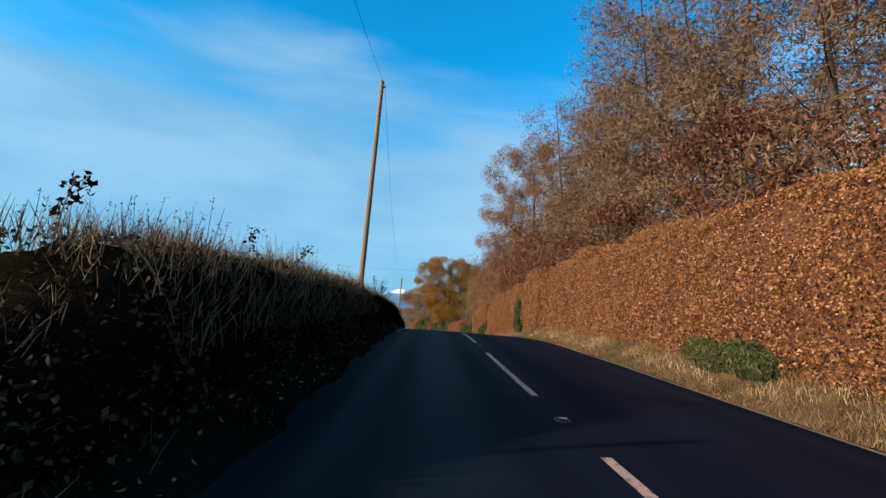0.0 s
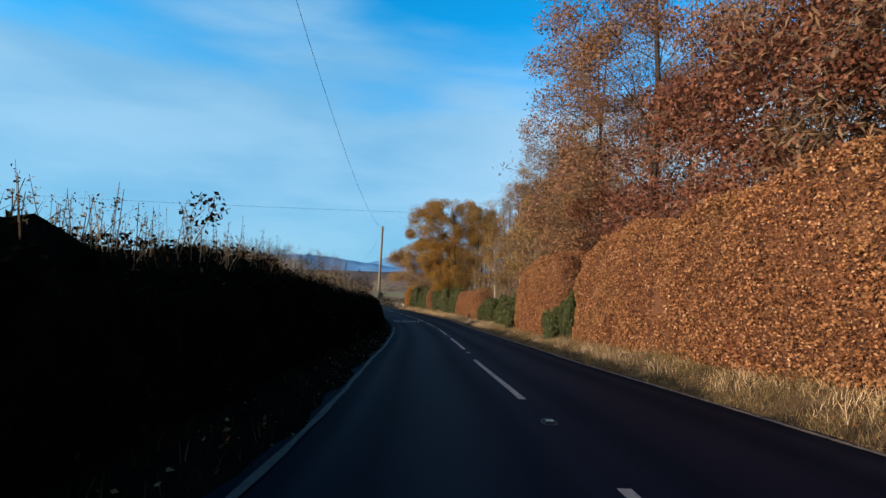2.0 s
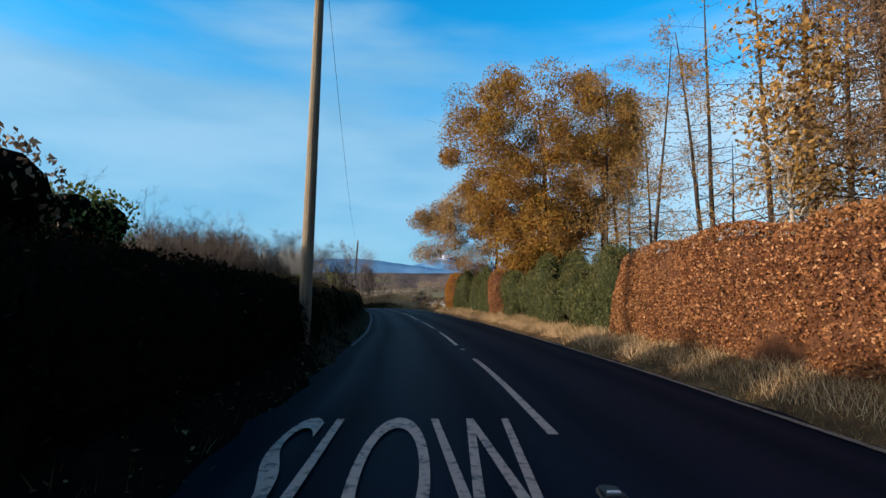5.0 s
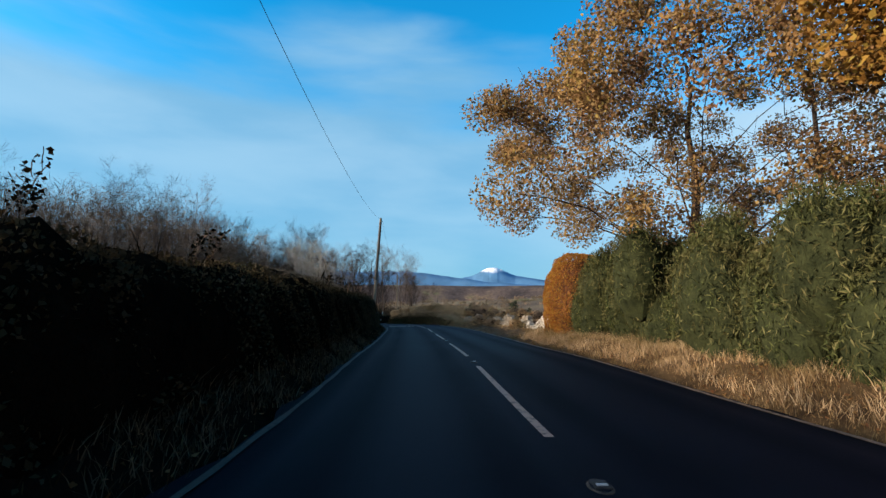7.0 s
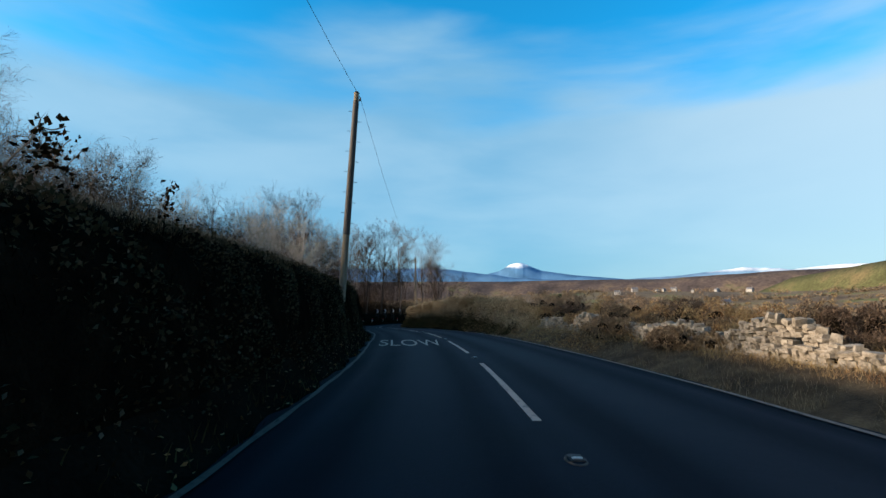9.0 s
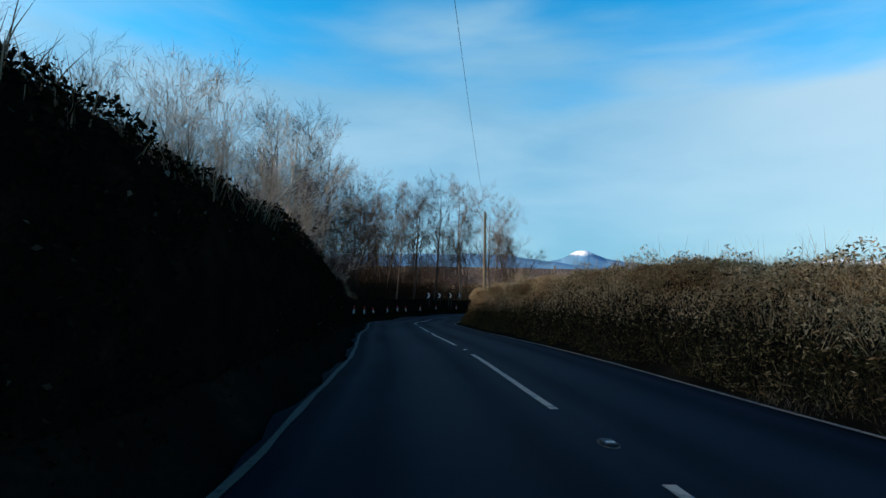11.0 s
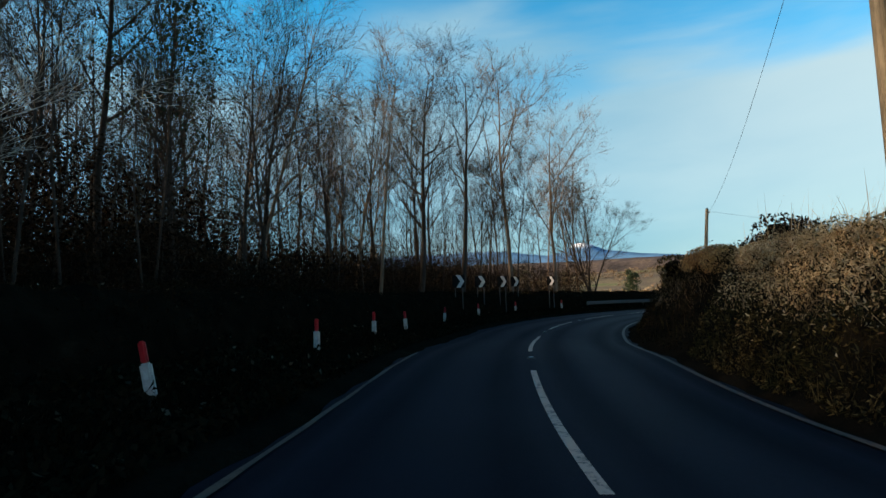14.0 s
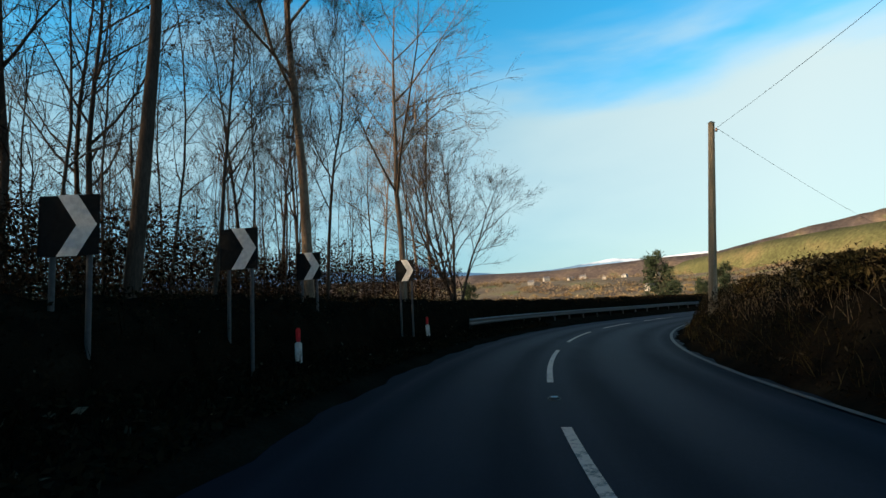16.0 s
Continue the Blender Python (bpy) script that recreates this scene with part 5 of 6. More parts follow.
# ---- the bare wood beside the bend ----
bare = [stand(tree("bare_tree", 201 + k, 16.5, 0.12, BARE if k % 2 else SLIM, BARK if k < 2 else BARK_DARK, "tall leafless tree in the roadside wood", "bare trees in the wood", twigs=(1, 6, 1.1, 0.021), leaves=(THICKET, 1, 3, 0.5, 0.13, 0.6) if k == 3 else None), s, d, float(left_back(s)) - 0.5, 60 * k)
        for k, (s, d) in enumerate(((196, -11), (206, -12), (213, -16), (201, -17), (191, -13)))]
thin_tree = stand(tree("sapling", 208, 10, 0.045, [(11, 0.3, 34, 0.26, 0.04, 0.05), (0, 0, 0, 0, 0.05, 0.12)], BARK_DARK, "thin leafless sapling in the roadside wood", "saplings in the wood", twigs=(1, 14, 0.7, 0.014)), 203, -9.5, 1.2)
wood = np.random.default_rng(210)
for s in np.arange(186, 243, 2.3):
    for row, d in enumerate((-9.6, -12.5, -16, -20.5, -26, -33)):
        ss, dd = s + wood.uniform(-1.2, 1.2), d + wood.uniform(-1.6, 1.6)
        if wood.uniform() < (0.35 if row == 0 else 0.85) and not (s > 212 and row == 0) and not (s > 224 and row > 2) and not (s > 218 and wood.uniform() < 0.25) and ss > np.interp(-dd, (9, 12, 33), (193, 192, 190)):
            again(bare[wood.integers(5)], ss, dd, float(left_back(ss)) - 0.6, wood.uniform(0, 360), wood.uniform(0.82, 1.1) if ss > 186 else wood.uniform(0.7, 0.95))
for k in range(160):
    ss, dd = wood.uniform(190, 236), wood.uniform(-22, -8.2)
    again(thin_tree, ss, dd, float(left_back(ss)) - 0.5, wood.uniform(0, 360), wood.uniform(0.6, 1.15))
for k in range(46):
    ss, dd = wood.uniform(174, 190), wood.uniform(-30, -11)
    again(thin_tree, ss, dd, float(left_back(ss)), wood.uniform(0, 360), wood.uniform(0.8, 1.25))
for k in range(16):
    ss, dd = wood.uniform(136, 168), wood.uniform(-28, -17)
    again(bare[wood.integers(5)], ss, dd, float(left_back(ss)) - 0.6, wood.uniform(0, 360), wood.uniform(0.5, 0.68))
# the trees that stand out at the edge of the wood
FINE = (1, 14, 1.0, 0.018)
stand(tree("bare_tree", 228, 16, 0.2, [(14, 0.3, 50, 0.38, 0.04, 0.05), (7, 0.25, 44, 0.5, 0.06, 0.12), (0, 0, 0, 0, 0.04, 0.15)], BARK_DARK, "thick dark leafless tree beside the chevron signs", "bare trees in the wood", twigs=FINE, lean=0.02), 214.5, -8.0, 1.2, 10)
stand(tree("bare_tree", 227, 17, 0.2, [(10, 0.4, 46, 0.42, 0.03, 0.03), (7, 0.25, 44, 0.5, 0.06, 0.12), (0, 0, 0, 0, 0.04, 0.15)], BARK_DARK, "dark leafless tree beside the chevron signs", "bare trees in the wood", twigs=FINE, lean=0.02), 219.5, -8.0, 1.2, 10)
stand(tree("bare_tree", 222, 18, 0.2, [(12, 0.42, 46, 0.48, 0.05, 0.03), (8, 0.25, 42, 0.5, 0.08, 0.12), (0, 0, 0, 0, 0.04, 0.15)], BARK, "straight leafless ash tree by the road", "bare trees in the wood", twigs=FINE), 224.8, -7.0, 1.2, 40)
stand(tree("bare_tree", 223, 16.5, 0.19, [(12, 0.36, 56, 0.58, 0.05, 0.06), (8, 0.25, 44, 0.5, 0.07, 0.13), (0, 0, 0, 0, 0.04, 0.15)], BARK, "leafless tree with grey bark and forked trunk", "bare trees in the wood", twigs=FINE), 232.2, -7.5, 1.2, 130)
stand(tree("bare_tree", 224, 12.5, 0.1, [(10, 0.15, 34, 0.42, 0.04, 0.06), (6, 0.25, 42, 0.5, 0.06, 0.12), (0, 0, 0, 0, 0.04, 0.15)], BARK_DARK, "small spreading leafless tree with several stems", "bare trees in the wood", stems=6, twigs=(1, 12, 0.85, 0.017)), 239.2, -8.4, 1.0, 0)
stand(tree("bare_tree", 225, 12.5, 0.09, SLIM, BARK_DARK, "slender leafless tree by the road", "bare trees in the wood", twigs=FINE), 227.6, -8.4, 1.0, 0)
stand(tree("bare_tree", 226, 12, 0.08, SLIM, BARK_DARK, "slender leafless tree by the road", "bare trees in the wood", twigs=FINE), 222, -8.2, 1.0, 50)
for k in range(34):
    ss = wood.uniform(153, 190)
    dd = -wood.uniform(20, 42)
    again(bare[wood.integers(5)], ss, dd, float(left_back(ss)) - 0.6, wood.uniform(0, 360), wood.uniform(0.55, 0.78))
for k in range(70):
    ss, dd = wood.uniform(96, 156), -wood.uniform(18, 30)
    again(thin_tree, ss, dd, float(left_back(ss)) - 0.9, wood.uniform(0, 360), wood.uniform(0.5, 0.78))
hazel = stand(tree("coppiced_tree", 231, 10.0, 0.045, COPPICE, BARK_PALE, "coppiced tree with many pale sunlit stems", "coppiced trees on the bank", stems=11, lean=0.1, twigs=(1, 4, 0.8, 0.017)), 180.0, -8.8, 1.2)
for k, (s, d, sc) in enumerate(((176.5, -10.5, 1.0), (186.5, -9.5, 0.9), (172, -11.5, 0.95), (168, -10.0, 0.6), (191, -8.8, 0.6), (163, -10, 0.35), (191, -12, 0.7), (158, -19, 0.8), (164, -24, 0.95), (169, -17, 0.85), (150, -22, 0.65), (142, -24, 0.6), (133, -23, 0.55), (122, -24, 0.5), (112, -22, 0.5))):
    again(hazel, s, d, float(left_back(s)) - 0.5, 80 * k, sc)
# The rear row is added to cast the shade line on the far bank.
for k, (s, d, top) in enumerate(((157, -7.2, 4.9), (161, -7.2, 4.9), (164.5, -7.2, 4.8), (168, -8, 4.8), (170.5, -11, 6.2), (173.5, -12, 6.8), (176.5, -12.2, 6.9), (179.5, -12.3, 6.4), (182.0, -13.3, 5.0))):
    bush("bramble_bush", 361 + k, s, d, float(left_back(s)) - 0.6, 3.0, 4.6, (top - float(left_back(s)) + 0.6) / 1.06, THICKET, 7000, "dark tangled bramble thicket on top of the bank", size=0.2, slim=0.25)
stand(tree("birch_tree", 235, 13, 0.14, BIRCH, BARK_PALE, "birch with white sunlit bark among bare trees", "bare trees in the wood", twigs=(1, 7, 0.8, 0.014)), 181.4, -8.2, 1.4, 30)
stand(tree("ivy_clad_tree", 237, 12, 0.12, SLIM, BARK_DARK, "tree covered with dark reddish ivy and dead leaves", "", (leafy("dark_ivy", [(0, (0.02, 0.012, 0.008)), (1, (0.06, 0.032, 0.022))], 0.15), 1, 24, 0.4, 0.13, 0.6)), 193.5, -10.4, 1.2)
stand(tree("ivy_clad_tree", 238, 11, 0.12, SLIM, BARK_DARK, "tree covered with dark green ivy", "", (CONIFER, 1, 24, 0.4, 0.13, 0.6)), 200.5, -10.0, 1.2)


def undergrowth(seed, n, s0, s1, d0, d1, low, high):
    rng = np.random.default_rng(seed)
    s, d = rng.uniform(s0, s1, n), rng.uniform(d0, d1, n)
    h = left_back(s) - 0.6 + low + (high - low) * rng.uniform(0, 1, n) ** 2.2
    return leaf_quads(rng, at_many(s, d, h), 1.3, 0.015, -0.6)


def thicket(seed, n, s0, s1, d0, d1, high, size=0.14):
    rng = np.random.default_rng(seed)
    s, d = rng.uniform(s0, s1, n), rng.uniform(d0, d1, n)
    lump = np.array([noise.noise(Vector((a * 0.25, b * 0.25, seed))) for a, b in zip(s.tolist(), d.tolist())])
    h = left_back(s) - 0.8 + high * (1 + 0.6 * lump) * rng.uniform(0, 1, n) ** 1.4
    return leaf_quads(rng, at_many(s, d, h), size, 0.35)


def brushwood(seed, n, s0, s1, d0, d1, high):
    """Bare brown scrub seen as a haze of twigs."""
    rng = np.random.default_rng(seed)
    s, d = rng.uniform(s0, s1, n), rng.uniform(d0, d1, n)
    lump = np.array([noise.fractal(Vector((a * 0.16, b * 0.2, seed)), 0.8, 2.0, 3) for a, b in zip(s.tolist(), d.tolist())])
    on = lump > -0.35
    s, d, lump = s[on], d[on], lump[on]
    h = left_back(s) - 0.9 + high(s) * np.clip(0.75 + 0.6 * lump, 0.15, 1.3) * rng.uniform(0, 1, len(s)) ** 0.8
    return leaf_quads(rng, at_many(s, d, h), 1.0, 0.022, -0.8)


BRUSH = leafy("bare_brushwood", [(0, (0.03, 0.02, 0.014)), (0.6, (0.075, 0.051, 0.035)), (1, (0.14, 0.1, 0.07))], 0.1)
stuff("scrub_wood", "bare brown scrub behind the roadside hedge", "scrub",
      (*brushwood(252, 120000, 92, 160, -34, -17, table((92, 4.4), (120, 5.8), (140, 8.5), (160, 9.0))), BRUSH),
      (*brushwood(253, 26000, 156, 186, -40, -13, table((156, 5.0), (174, 4.2), (186, 3.0))), BRUSH))
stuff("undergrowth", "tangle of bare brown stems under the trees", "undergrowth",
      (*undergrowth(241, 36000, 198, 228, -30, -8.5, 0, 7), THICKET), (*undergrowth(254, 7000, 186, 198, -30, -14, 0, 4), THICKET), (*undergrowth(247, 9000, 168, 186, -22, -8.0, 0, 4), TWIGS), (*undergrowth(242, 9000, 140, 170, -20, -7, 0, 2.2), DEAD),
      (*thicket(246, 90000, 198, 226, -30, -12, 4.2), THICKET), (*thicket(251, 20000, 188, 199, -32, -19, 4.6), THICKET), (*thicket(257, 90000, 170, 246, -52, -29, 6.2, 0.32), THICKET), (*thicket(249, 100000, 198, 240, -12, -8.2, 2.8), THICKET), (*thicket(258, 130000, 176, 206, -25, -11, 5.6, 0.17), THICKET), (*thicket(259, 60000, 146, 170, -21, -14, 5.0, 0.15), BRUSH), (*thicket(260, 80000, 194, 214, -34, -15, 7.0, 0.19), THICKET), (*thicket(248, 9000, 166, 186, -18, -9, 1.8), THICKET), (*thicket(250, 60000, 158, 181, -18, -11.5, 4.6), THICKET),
      (*blades(np.random.default_rng(243), at_many(np.random.default_rng(244).uniform(150, 205, 7000), np.random.default_rng(245).uniform(-12, -6, 7000), 1.1), 1.2, 0.006, 0.4), TWIGS))


def low_bramble(seed, n, s0, s1):
    rng = np.random.default_rng(seed)
    s, u = rng.uniform(s0, s1, n), rng.uniform(0, 1, n)
    lump = np.array([noise.noise(Vector((a * 0.8, b * 3, seed))) for a, b in zip(s.tolist(), u.tolist())])
    d = left_edge(s) - 0.55 - 2.2 * u
    return leaf_quads(rng, at_many(s, d, 0.05 + (0.2 + 0.7 * u) * (1 + 0.4 * lump) * rng.uniform(0.3, 1, n)), 0.11, 0.5)


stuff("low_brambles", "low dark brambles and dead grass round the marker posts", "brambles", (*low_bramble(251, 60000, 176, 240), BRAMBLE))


# ---- poles and wires ----
def utility_pole(s, d, h0, h1, lean, rungs, label):
    """A wooden pole with insulator, cap and, where it has them, climbing steps. Returns the top."""
    base, top = at(s, d, h0), at(s, d, h1)
    high = h1 - h0
    m = Matrix.Translation(base) @ pose(0, 0, 0, 0, 0, heading(s)) @ Matrix.Rotation(radians(lean), 4, "Y")
    ob = thing("telegraph_pole", m, label, "telegraph pole", "telegraph poles")
    bm = bm_cone(0.15, 0.105, high + 0.6, (high - 0.6) / 2, sides=14)
    part("shaft", bm, POLE_WOOD, ob)
    part("cap", bm_cone(0.12, 0.03, 0.07, high + 0.035, sides=14), IRON, ob)
    part("insulator", bm_cone(0.045, 0.03, 0.11, high - 0.25, 0.16, 0, 10), PORCELAIN, ob)
    part("bracket", bm_box(0.2, 0.03, 0.03, 0.1, 0, high - 0.32, 0.004), STEEL, ob)
    for k in range(rungs):
        side = 1 if k % 2 else -1
        part("step_iron", bm_box(0.16, 0.018, 0.018, side * 0.19, 0, high - 0.8 - 0.42 * k, 0.004), STEEL, ob)
    # An added dark sleeve stands in for the upper shaft's shaded look.
    if rungs:
        part("shade_sleeve", bm_cone(0.142, 0.12, high * 0.6, high * 0.66, sides=14), IRON, ob, "dark sleeve added for the shaded upper shaft")
    return m @ Vector((0.16, 0, high - 0.2))


def wire(a, b, sag, thick, label):
    """A cable that hangs between two places."""
    t = np.linspace(0, 1, 25)
    p = np.outer(1 - t, np.array(a)) + np.outer(t, np.array(b))
    p[:, 2] -= sag * 4 * t * (1 - t)
    me = mesh_of("overhead_wire", *tubes([(p, np.full(25, thick), 2)]), CABLE)
    return tagged(new("overhead_wire", me), label, "wire", "wires between the poles")


tops = [utility_pole(s, d, h0, h1, lean, rungs, label) for s, d, h0, h1, lean, rungs, label in (
    (-34, -3.6, 1, 10.5, 0, 0, "tall grey wooden telegraph pole in the hedge"),
    (23.6, -3.4, 0.9, 12.5, 0.4, 0, "tall weathered wooden telegraph pole in the hedge bank"),
    (79.0, -2.5, 0.9, 9.3, 0.8, 0, "tall pale wooden telegraph pole by the road's edge"),
    (141.6, -2.7, 1.0, 10.2, 2.6, 12, "telegraph pole with climbing steps, upper shaft darkened for shade"),
    (194.7, 6.2, 1.4, 10.3, -1.0, 0, "tall weathered wooden telegraph pole on the bank"),
    (230.8, 5.8, 1.2, 7.8, 4.6, 0, "short dark wooden telegraph pole beyond the bank"))]
for a, b, sag in zip(tops, tops[1:], (2.0, 2.7, 2.2, 1.3, 0.9)):
    wire(a, b, sag, 0.008, "thin black telephone wire between two poles")
wire(tops[-1], at(300, 14, 7), 0.7, 0.007, "thin black telephone wire between two poles")
for k in range(3):
    wire(at(72 + 0.5 * k, -60, 9.6 + 0.12 * k), at(75 + 0.5 * k, 55, 12.8 + 0.12 * k), 1.2, 0.0035, "thin power line crossing high over the road")


# ---- marker posts, chevrons, barrier ----
def marker_post():
    ob = thing("marker_post", Matrix(), "white plastic verge post with red top", "marker post", "marker posts along the bend")
    part("foot", bm_box(0.08, 0.05, 0.5, 0, 0, -0.12, 0.01), IRON, ob, "dark stub below the sleeve")
    part("post", bm_box(0.135, 0.065, 0.4, 0, 0, 0.3, 0.022), WHITE_PLASTIC, ob)
    part("red_band", bm_box(0.085, 0.05, 0.26, 0, 0, 0.625, 0.018), RED_PLASTIC, ob, "narrower dark red upper part of the post")
    part("reflector", bm_box(0.05, 0.006, 0.1, 0, -0.036, 0.36, 0.002), SIGN_WHITE, ob)
    return ob


first_post = None
lean_rng = np.random.default_rng(251)
for s, d in ((181.5, -3.6), (184.3, -3.6), (188.3, -3.6), (192.4, -3.6), (196.8, -3.45), (200.8, -3.6), (203.8, -3.65), (208.4, -3.65), (213.2, -3.65), (218.9, -3.65), (226.1, -3.4)):
    m = Matrix.Translation(at(s, d, 0.36)) @ pose(0, 0, 0, lean_rng.normal() * 3, lean_rng.normal() * 4, heading(s) + lean_rng.normal() * 8)
    if first_post is None:
        first_post = marker_post()
        first_post.matrix_basis = m
    else:
        copy_thing(first_post, m)


def chevron_sign():
    """A black board with a white chevron to the right, on two posts."""
    ob = thing("chevron_sign", Matrix(), "square black bend sign with white chevron on posts", "bend sign", "chevron signs round the bend")
    part("board", bm_box(0.66, 0.02, 0.66, 0, 0, 1.72, 0.008), SIGN_BLACK, ob)
    bm = bmesh.new()
    half = [(-0.12, 0.33), (0.1, 0.33), (0.31, 0.0), (0.1, -0.33), (-0.12, -0.33), (0.09, 0.0)]
    front = [bm.verts.new((x, -0.016, 1.72 + z)) for x, z in half]
    bm.faces.new((front[0], front[5], front[2], front[1]))
    bm.faces.new((front[5], front[4], front[3], front[2]))
    part("chevron", bm, SIGN_WHITE, ob, "white chevron pointing round the bend")
    for x in (-0.2, 0.2):
        part("post", bm_cone(0.03, 0.03, 2.1, 0.72, x, 0.04, 10), STEEL, ob)
        part("clip", bm_box(0.09, 0.05, 0.03, x, 0.025, 1.9, 0.004), STEEL, ob)
    return ob


first_sign = None
for s, d, turn in ((211.9, -4.25, -4), (215.1, -4.3, -8), (217.6, -3.95, -14), (221.3, -4.75, -16), (224.8, -3.6, -20)):
    m = Matrix.Translation(at(s, d, 0.62 + 0.02 * (s - 212))) @ pose(0, 0, 0, 0, 0, heading(s) + turn + 14)
    if first_sign is None:
        first_sign = chevron_sign()
        first_sign.matrix_basis = m
    else:
        copy_thing(first_sign, m)


def crash_barrier(s0, s1):
    ob = thing("crash_barrier", Matrix.Translation(at(s0, -3.4, 0)), "galvanised steel crash barrier round the bend", "crash barrier")
    back = ob.matrix_basis.inverted()
    prof = ((0.0, 0.48), (-0.04, 0.52), (-0.04, 0.56), (0.0, 0.6), (0.0, 0.64), (-0.04, 0.68), (-0.04, 0.72), (0.0, 0.76), (0.02, 0.76), (0.02, 0.48))
    me = sheet("beam", s0, s1, 0.8, lambda s: (np.stack([s * 0 - 3.4 - d for d, _ in prof], 1), np.stack([s * 0 + h + 0.12 for _, h in prof], 1)), STEEL)
    me.transform(back)
    part("beam", me, None, ob)
    for s in np.arange(s0 + 0.4, s1, 2.4):
        bm = bm_box(0.1, 0.06, 1.2, 0, 0, 0.25, 0.005)
        bmesh.ops.transform(bm, matrix=back @ Matrix.Translation(at(s, -3.52, 0)) @ pose(0, 0, 0, 0, 0, heading(s)), verts=bm.verts)
        part("post", bm, STEEL, ob)
    return ob


crash_barrier(230.5, 272)


def fence_post(s, d, h, high):
    ob = thing("fence_post", Matrix.Translation(at(s, d, h)) @ pose(0, 0, 0, rnd.normal() * 2, rnd.normal() * 2, rnd.uniform(0, 90)), "dark weathered wooden fence post in the hedge", "fence post", "fence posts")
    part("stake", bm_box(0.11, 0.11, high + 0.5, 0, 0, (high - 0.5) / 2, 0.012), BARK_DARK, ob)
    return ob


for s, d, h, high in ((2.9, -3.6, 1.0, 0.9), (208, 7.2, 1.7, 0.8), (214, 7.4, 1.6, 0.8), (221, 7.6, 1.4, 0.9), (186, 7.6, 2.0, 0.9)):
    fence_post(s, d, h, high)


# ---- far fields, scrub, village ----
def ground_z(x, y):
    hit, place, *_ = ground.ray_cast(Vector((x, y, 500)), Vector((0, 0, -1)))
    return place.z if hit else -15.0


def far_plants(seed, n, xs, ys, size, high, mat, label, clumps):
    """Bushes and trees of the distance, in clumps."""
    rng = np.random.default_rng(seed)
    out = []
    for _ in range(clumps):
        cx, cy = rng.uniform(*xs), rng.uniform(*ys)
        i = np.argmin((LINE[:, 0] - cx) ** 2 + (LINE[:, 1] - cy) ** 2)
        if (LINE[i, 0] - cx) ** 2 + (LINE[i, 1] - cy) ** 2 < (12.5 if high < 1.5 else 15) ** 2:
            continue
        z, k = ground_z(cx, cy), n // clumps
        r = high * rng.uniform(0.6, 1.3)
        u = unit(rng.normal(size=(k, 3))) * rng.uniform(0.4, 1, (k, 1)) * (r * 1.3, r * 1.3, r)
        u[:, 2] = np.abs(u[:, 2])
        out.append(u + (cx, cy, z - 0.1))
    return stuff("far_scrub", label, "scrub", (*leaf_quads(rng, np.concatenate(out), size, 0.5), mat))


def hedgerow(seed, a, b, n, mat, high):
    """A far line of bushes and trees along a field's edge."""
    rng = np.random.default_rng(seed)
    f = rng.uniform(0, 1, n)
    lump = 0.55 + 0.45 * np.sin(f * 37 + seed) * np.sin(f * 91)
    p = np.stack([a[0] + (b[0] - a[0]) * f, a[1] + (b[1] - a[1]) * f], 1) + rng.normal(size=(n, 2)) * 3
    spots = {}
    z = []
    for x, y in p.tolist():
        k = (round(x / 12), round(y / 12))
        if k not in spots:
            spots[k] = ground_z(k[0] * 12, k[1] * 12)
        z.append(spots[k])
    return stuff("far_hedgerow", "brown hedgerow trees along a far field", "hedgerow", (*leaf_quads(rng, np.concatenate([p, (np.array(z) + high * lump * rng.uniform(0, 1, n))[:, None]], 1), 2.0, 0.5), mat))


bpy.context.view_layer.update()
far_plants(301, 160000, (-8, 90), (128, 300), 0.3, 1.0, SCRUB, "brown scrub and tall weeds in the rough field", 2600)
far_plants(306, 80000, (-16, 30), (128, 186), 0.19, 1.7, SCRUB, "brown weeds and bramble beyond the stone wall", 480)
far_plants(302, 30000, (-60, 330), (255, 520), 0.7, 2.0, SCRUB, "brown scrub and young trees in the valley", 420)
far_plants(303, 30000, (-350, 900), (520, 1300), 2.2, 6.0, SCRUB, "bare brown woods on the valley floor", 700)
far_plants(304, 60000, (-60, 60), (244, 340), 0.36, 1.8, BANK_TOP, "golden brown bushes beyond the bend", 420)
far_plants(305, 36000, (30, 420), (300, 700), 1.0, 2.6, BRACKEN, "golden brown bracken and bushes in the valley", 500)
hedgerow(331, (90, 420), (420, 520), 1800, SCRUB, 5)
hedgerow(332, (150, 560), (560, 480), 1800, SCRUB, 6)
hedgerow(333, (300, 470), (420, 800), 1600, SCRUB, 6)
hedgerow(334, (40, 690), (330, 700), 2200, SCRUB, 7)
hedgerow(335, (330, 640), (800, 620), 2200, SCRUB, 7)
hedgerow(336, (-160, 640), (60, 820), 1800, SCRUB, 8)
for k, (s, d, h) in enumerate(((65, -6.6, 1.9), (69, -7.2, 2.2), (73.5, -6.8, 2.3), (78, -7.6, 2.0))):
    bush("hawthorn_bush", 351 + k, s, d, float(left_back(s)) - 0.5, 2.2, 4.0, h, IVY if k % 2 else SCRUB, 2600, "sunlit bush with thin olive leaves behind the hedge", size=0.13, slim=0.5)
conifer_spec = [(60, 0.08, 88, 0.3, -0.01, 0.01), (6, 0.2, 50, 0.4, -0.03, 0.05), (0, 0, 0, 0, -0.05, 0.08)]
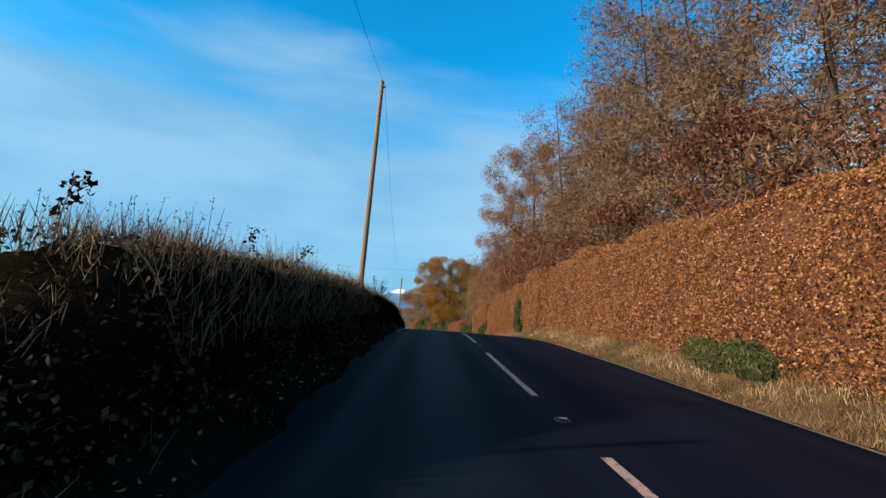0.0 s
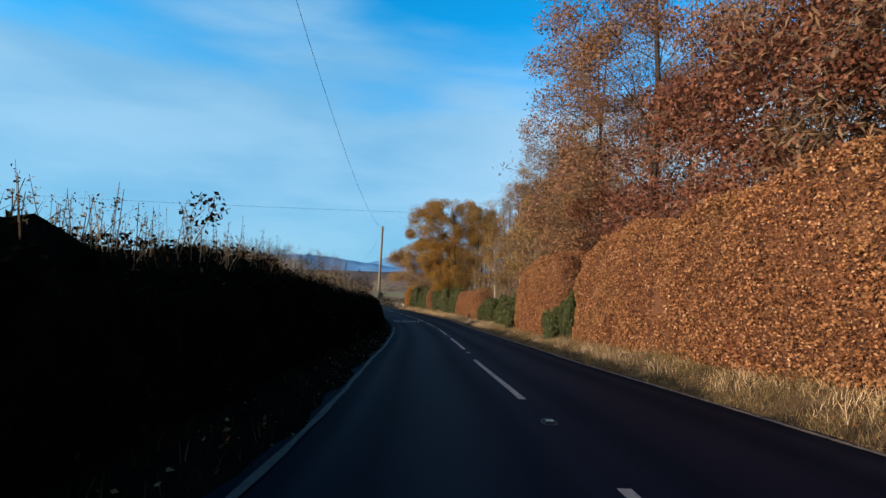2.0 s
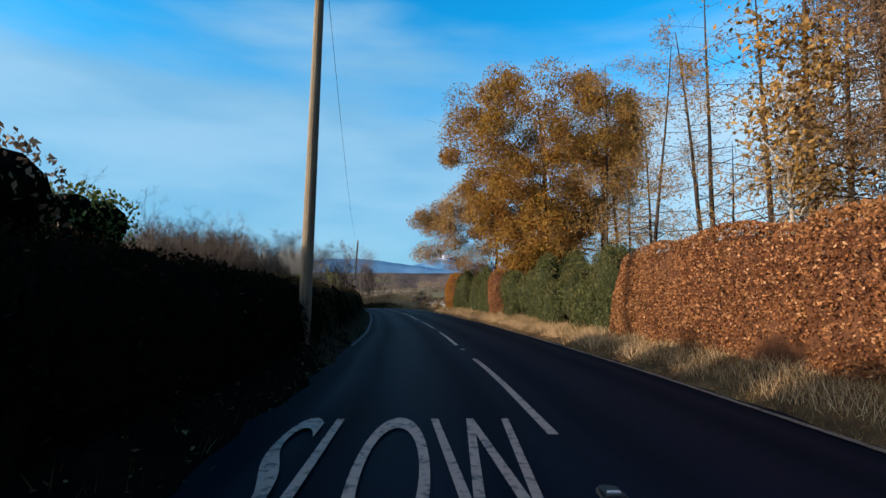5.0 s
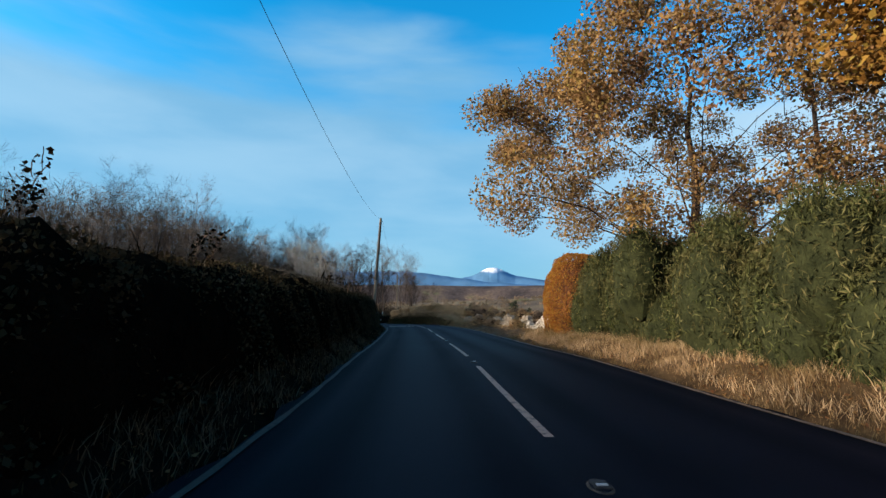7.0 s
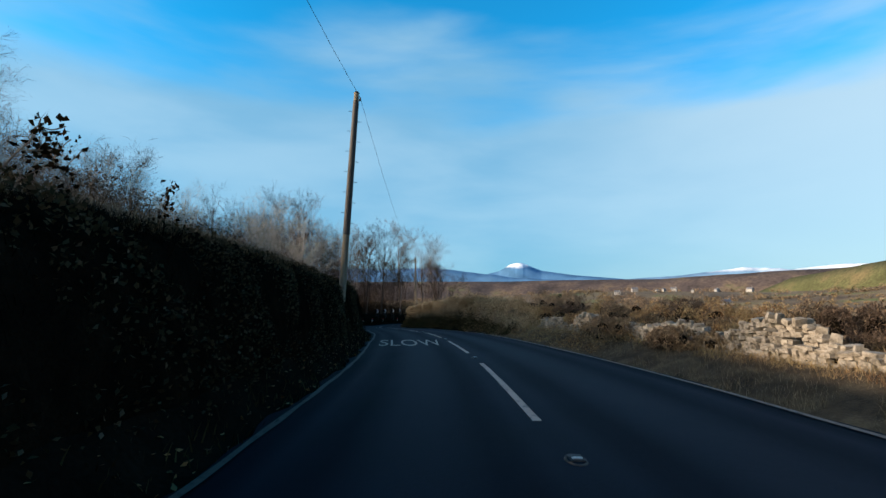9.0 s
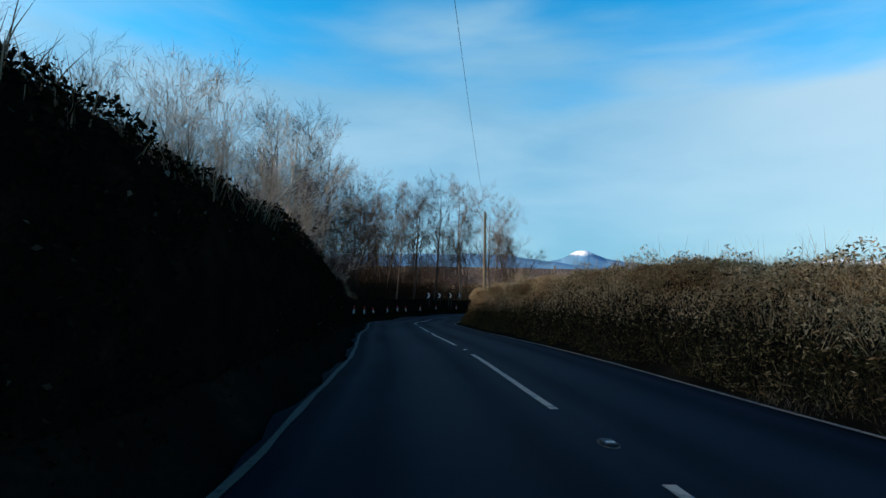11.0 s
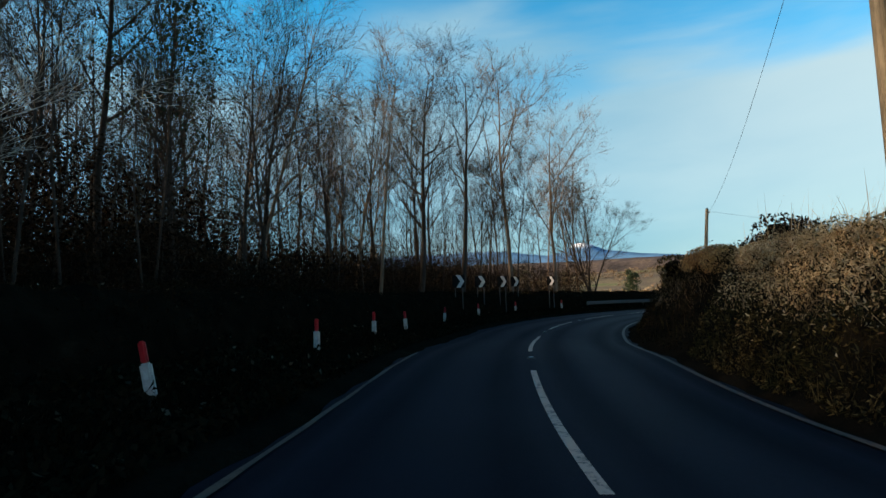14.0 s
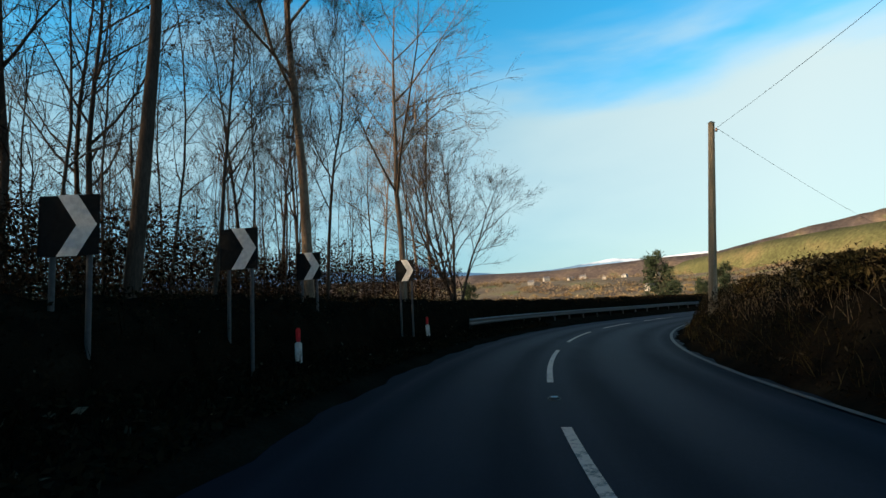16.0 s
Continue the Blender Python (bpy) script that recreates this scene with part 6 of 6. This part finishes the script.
for k, (x, y, sc) in enumerate(((-6, 262, 0.62), (-10.5, 268, 0.75), (-1, 275, 0.5), (-32, 330, 0.9), (6, 300, 0.5))):
    if k == 0:
        fir = tree("conifer_tree", 311, 12, 0.16, conifer_spec, BARK_DARK, "dark green conifer standing alone in the field", "conifers in the valley", (CONIFER, 1, 10, 0.3, 0.5, 0.35))
        one = fir
    else:
        one = copy_thing(fir, Matrix())
    one.matrix_basis = Matrix.Translation((x, y, ground_z(x, y) - 0.2)) @ pose(0, 0, 0, 0, 0, 70 * k) @ Matrix.Diagonal((sc, sc, sc, 1))


def house():
    """A white village house with slate roof, chimney and windows."""
    ob = thing("house", Matrix(), "white rendered house with slate roof in the village", "house", "houses of the village")
    part("wall", bm_box(11, 7, 6.2, 0, 0, 2.6, 0.05), WALL_WHITE, ob)
    bm = bmesh.new()
    v = [bm.verts.new(p) for p in ((-5.8, -3.9, 5.5), (5.8, -3.9, 5.5), (5.8, 3.9, 5.5), (-5.8, 3.9, 5.5), (-5.8, 0, 8.6), (5.8, 0, 8.6))]
    for f in ((0, 1, 5, 4), (2, 3, 4, 5), (1, 2, 5), (3, 0, 4), (3, 2, 1, 0)):
        bm.faces.new([v[i] for i in f])
    roof = part("roof", bm, ROOF_SLATE, ob)
    part("chimney", bm_box(0.9, 0.9, 1.8, 4.2, 0, 8.9, 0.03), WALL_WHITE, roof)
    for x in (-3.6, 0, 3.6):
        for z in (1.6, 4.2):
            part("window", bm_box(1.1, 0.1, 1.3, x, -3.52, z, 0.02), GLASS_DARK, ob)
    return ob


village = np.random.default_rng(321)
for k, (x, y) in enumerate(((150, 640), (66, 765), (92, 800), (118, 790), (146, 830), (158, 785), (190, 800), (206, 850), (228, 800), (140, 860), (-42, 520))):
    m = Matrix.Translation((x, y, ground_z(x, y))) @ pose(0, 0, 0, 0, 0, village.uniform(-80, 80)) @ Matrix.Diagonal((*([village.uniform(0.5, 0.85)] * 3), 1))
    if k == 0:
        cottage = house()
        cottage.matrix_basis = m
    else:
        copy_thing(cottage, m)


# ---- the dry-stone wall ----
def stone_shape(rng, seed):
    bm = bmesh.new()
    bmesh.ops.create_cube(bm, size=1)
    bmesh.ops.subdivide_edges(bm, edges=bm.edges, cuts=1, use_grid_fill=True)
    for v in bm.verts:
        v.co = v.co * (1 + 0.35 * noise.noise(v.co * 2.1 + Vector((seed, 0, 0)))) + Vector(rng.normal(size=3) * 0.05)
        v.co = v.co.normalized() * (0.62 * v.co.length + 0.17)
    me = bpy.data.meshes.new("stone")
    bm.to_mesh(me)
    bm.free()
    me.materials.append(STONE)
    return me


def dry_stone_wall(s0, s1, d):
    rng = np.random.default_rng(331)
    ob = thing("dry_stone_wall", Matrix.Translation(at((s0 + s1) / 2, d, 0.1)), "tumbledown pale dry-stone wall overgrown with weeds", "wall")
    back = ob.matrix_basis.inverted()
    shapes = [stone_shape(rng, 10 * k) for k in range(9)]
    laid, h = [], 0.02
    for row in range(14):
        s = s0 + rng.uniform(0, 0.3)
        high = rng.uniform(0.06, 0.11)
        while s < s1:
            long = rng.uniform(0.09, 0.28)
            ruin = 0.75 + 0.55 * noise.noise(Vector((s * 0.42, 4, 0))) + 0.15 * math.sin(s * 1.3)
            if h < 1.15 * min(1.0, ruin) and rng.uniform() < 0.95:
                tilt = 8 if h > 0.8 * ruin else 3
                laid.append((s, back @ Matrix.Translation(at(s + long / 2, d + 0.028 * row + rng.normal() * 0.045, h + high / 2)) @ pose(0, 0, 0, rng.normal() * tilt, rng.normal() * tilt, heading(s) + 90 + rng.normal() * 9) @ Matrix.Diagonal((long * 1.15, rng.uniform(0.26, 0.4), high * rng.uniform(1.0, 1.45), 1))))
            s += long
        h += high * 0.95
    s = s0
    while s < s1:
        ruin = 0.75 + 0.55 * noise.noise(Vector((s * 0.42, 4, 0))) + 0.15 * math.sin(s * 1.3)
        if ruin > 0.55 and rng.uniform() < 0.75:
            tall = rng.uniform(0.14, 0.27)
            laid.append((s, back @ Matrix.Translation(at(s, d + 0.25 + rng.normal() * 0.06, 1.1 * min(1.0, ruin) + tall * 0.32)) @ pose(0, 0, 0, rng.normal() * 9, rng.normal() * 14, heading(s) + 90 + rng.normal() * 18) @ Matrix.Diagonal((rng.uniform(0.07, 0.16), rng.uniform(0.18, 0.3), tall, 1))))
        s += rng.uniform(0.14, 0.3)
    for k in range(40):
        s = rng.uniform(s0, s1)
        laid.append((s, back @ Matrix.Translation(at(s, d - rng.uniform(0.15, 0.8), 0.12 + rng.uniform(0, 0.1))) @ pose(0, 0, 0, rng.uniform(0, 40), rng.uniform(0, 40), rng.uniform(0, 180)) @ Matrix.Diagonal((rng.uniform(0.14, 0.3), rng.uniform(0.14, 0.26), 0.12, 1))))
    laid.sort(key=lambda one: one[0])
    for s, m in laid[:290]:
        o = new("stone", shapes[rng.integers(9)])
        o.parent, o.matrix_basis = ob, m
    bm = bmesh.new()
    for s, m in laid[290:]:
        one = shapes[rng.integers(9)].copy()
        one.transform(m)
        bm.from_mesh(one)
        bpy.data.meshes.remove(one)
    part("stonework", bm, STONE, ob)["kind"] = "stuff"
    # Near-black sheet behind the stones keeps the gaps dark.
    me = sheet("rubble", s0, s1, 0.4, lambda s: (np.stack([s * 0 + d + 0.14, s * 0 + d + 0.16, s * 0 + d + 0.5, s * 0 + d + 0.7], 1), np.stack([s * 0, s * 0 + 0.5, s * 0 + 0.5, s * 0], 1)), SHADED_EARTH)
    me.transform(back)
    part("rubble", me, None, ob, "dark rubble heart of the wall")
    return ob


dry_stone_wall(120.8, 147, 7.2)
bush("bramble_bush", 341, 126.9, 6.9, 0.15, 0.8, 1.8, 0.8, BRACKEN, 5000, "brown brambles hanging over the stone wall", size=0.11, slim=0.25, inner=0.4)
bush("bramble_bush", 342, 134.6, 6.9, 0.15, 1.0, 3.0, 1.0, SCRUB, 5000, "brown brambles hanging over the stone wall", size=0.11, slim=0.25, inner=0.4)
bush("bramble_bush", 343, 139.0, 6.9, 0.15, 1.1, 3.4, 1.1, SCRUB, 5000, "brown brambles hanging over the stone wall", size=0.11, slim=0.25, inner=0.4)
weeds = np.random.default_rng(350)
for k, s in enumerate(np.arange(123.5, 168, 1.7)):
    for d, grow_up in ((8.6, 0.75), (10.6, 1.0)):
        top = float(np.interp(s, (120, 130, 132, 136, 142, 154, 170), (1.1, 1.45, 1.55, 2.0, 2.4, 2.8, 2.8))) * grow_up * weeds.uniform(0.7, 1.05)
        bush("weed_clump", 351 + 2 * k + (d > 9), s + weeds.uniform(-0.6, 0.6), d + weeds.uniform(-0.5, 0.6), -0.1, weeds.uniform(1.4, 2.2), weeds.uniform(2.0, 2.8), top + 0.1, (SCRUB, BRACKEN, DEAD, BRUSH)[weeds.integers(4)], 6500, "clump of brown weeds and bramble beyond the roadside verge", size=0.13, slim=0.16, inner=0.45)
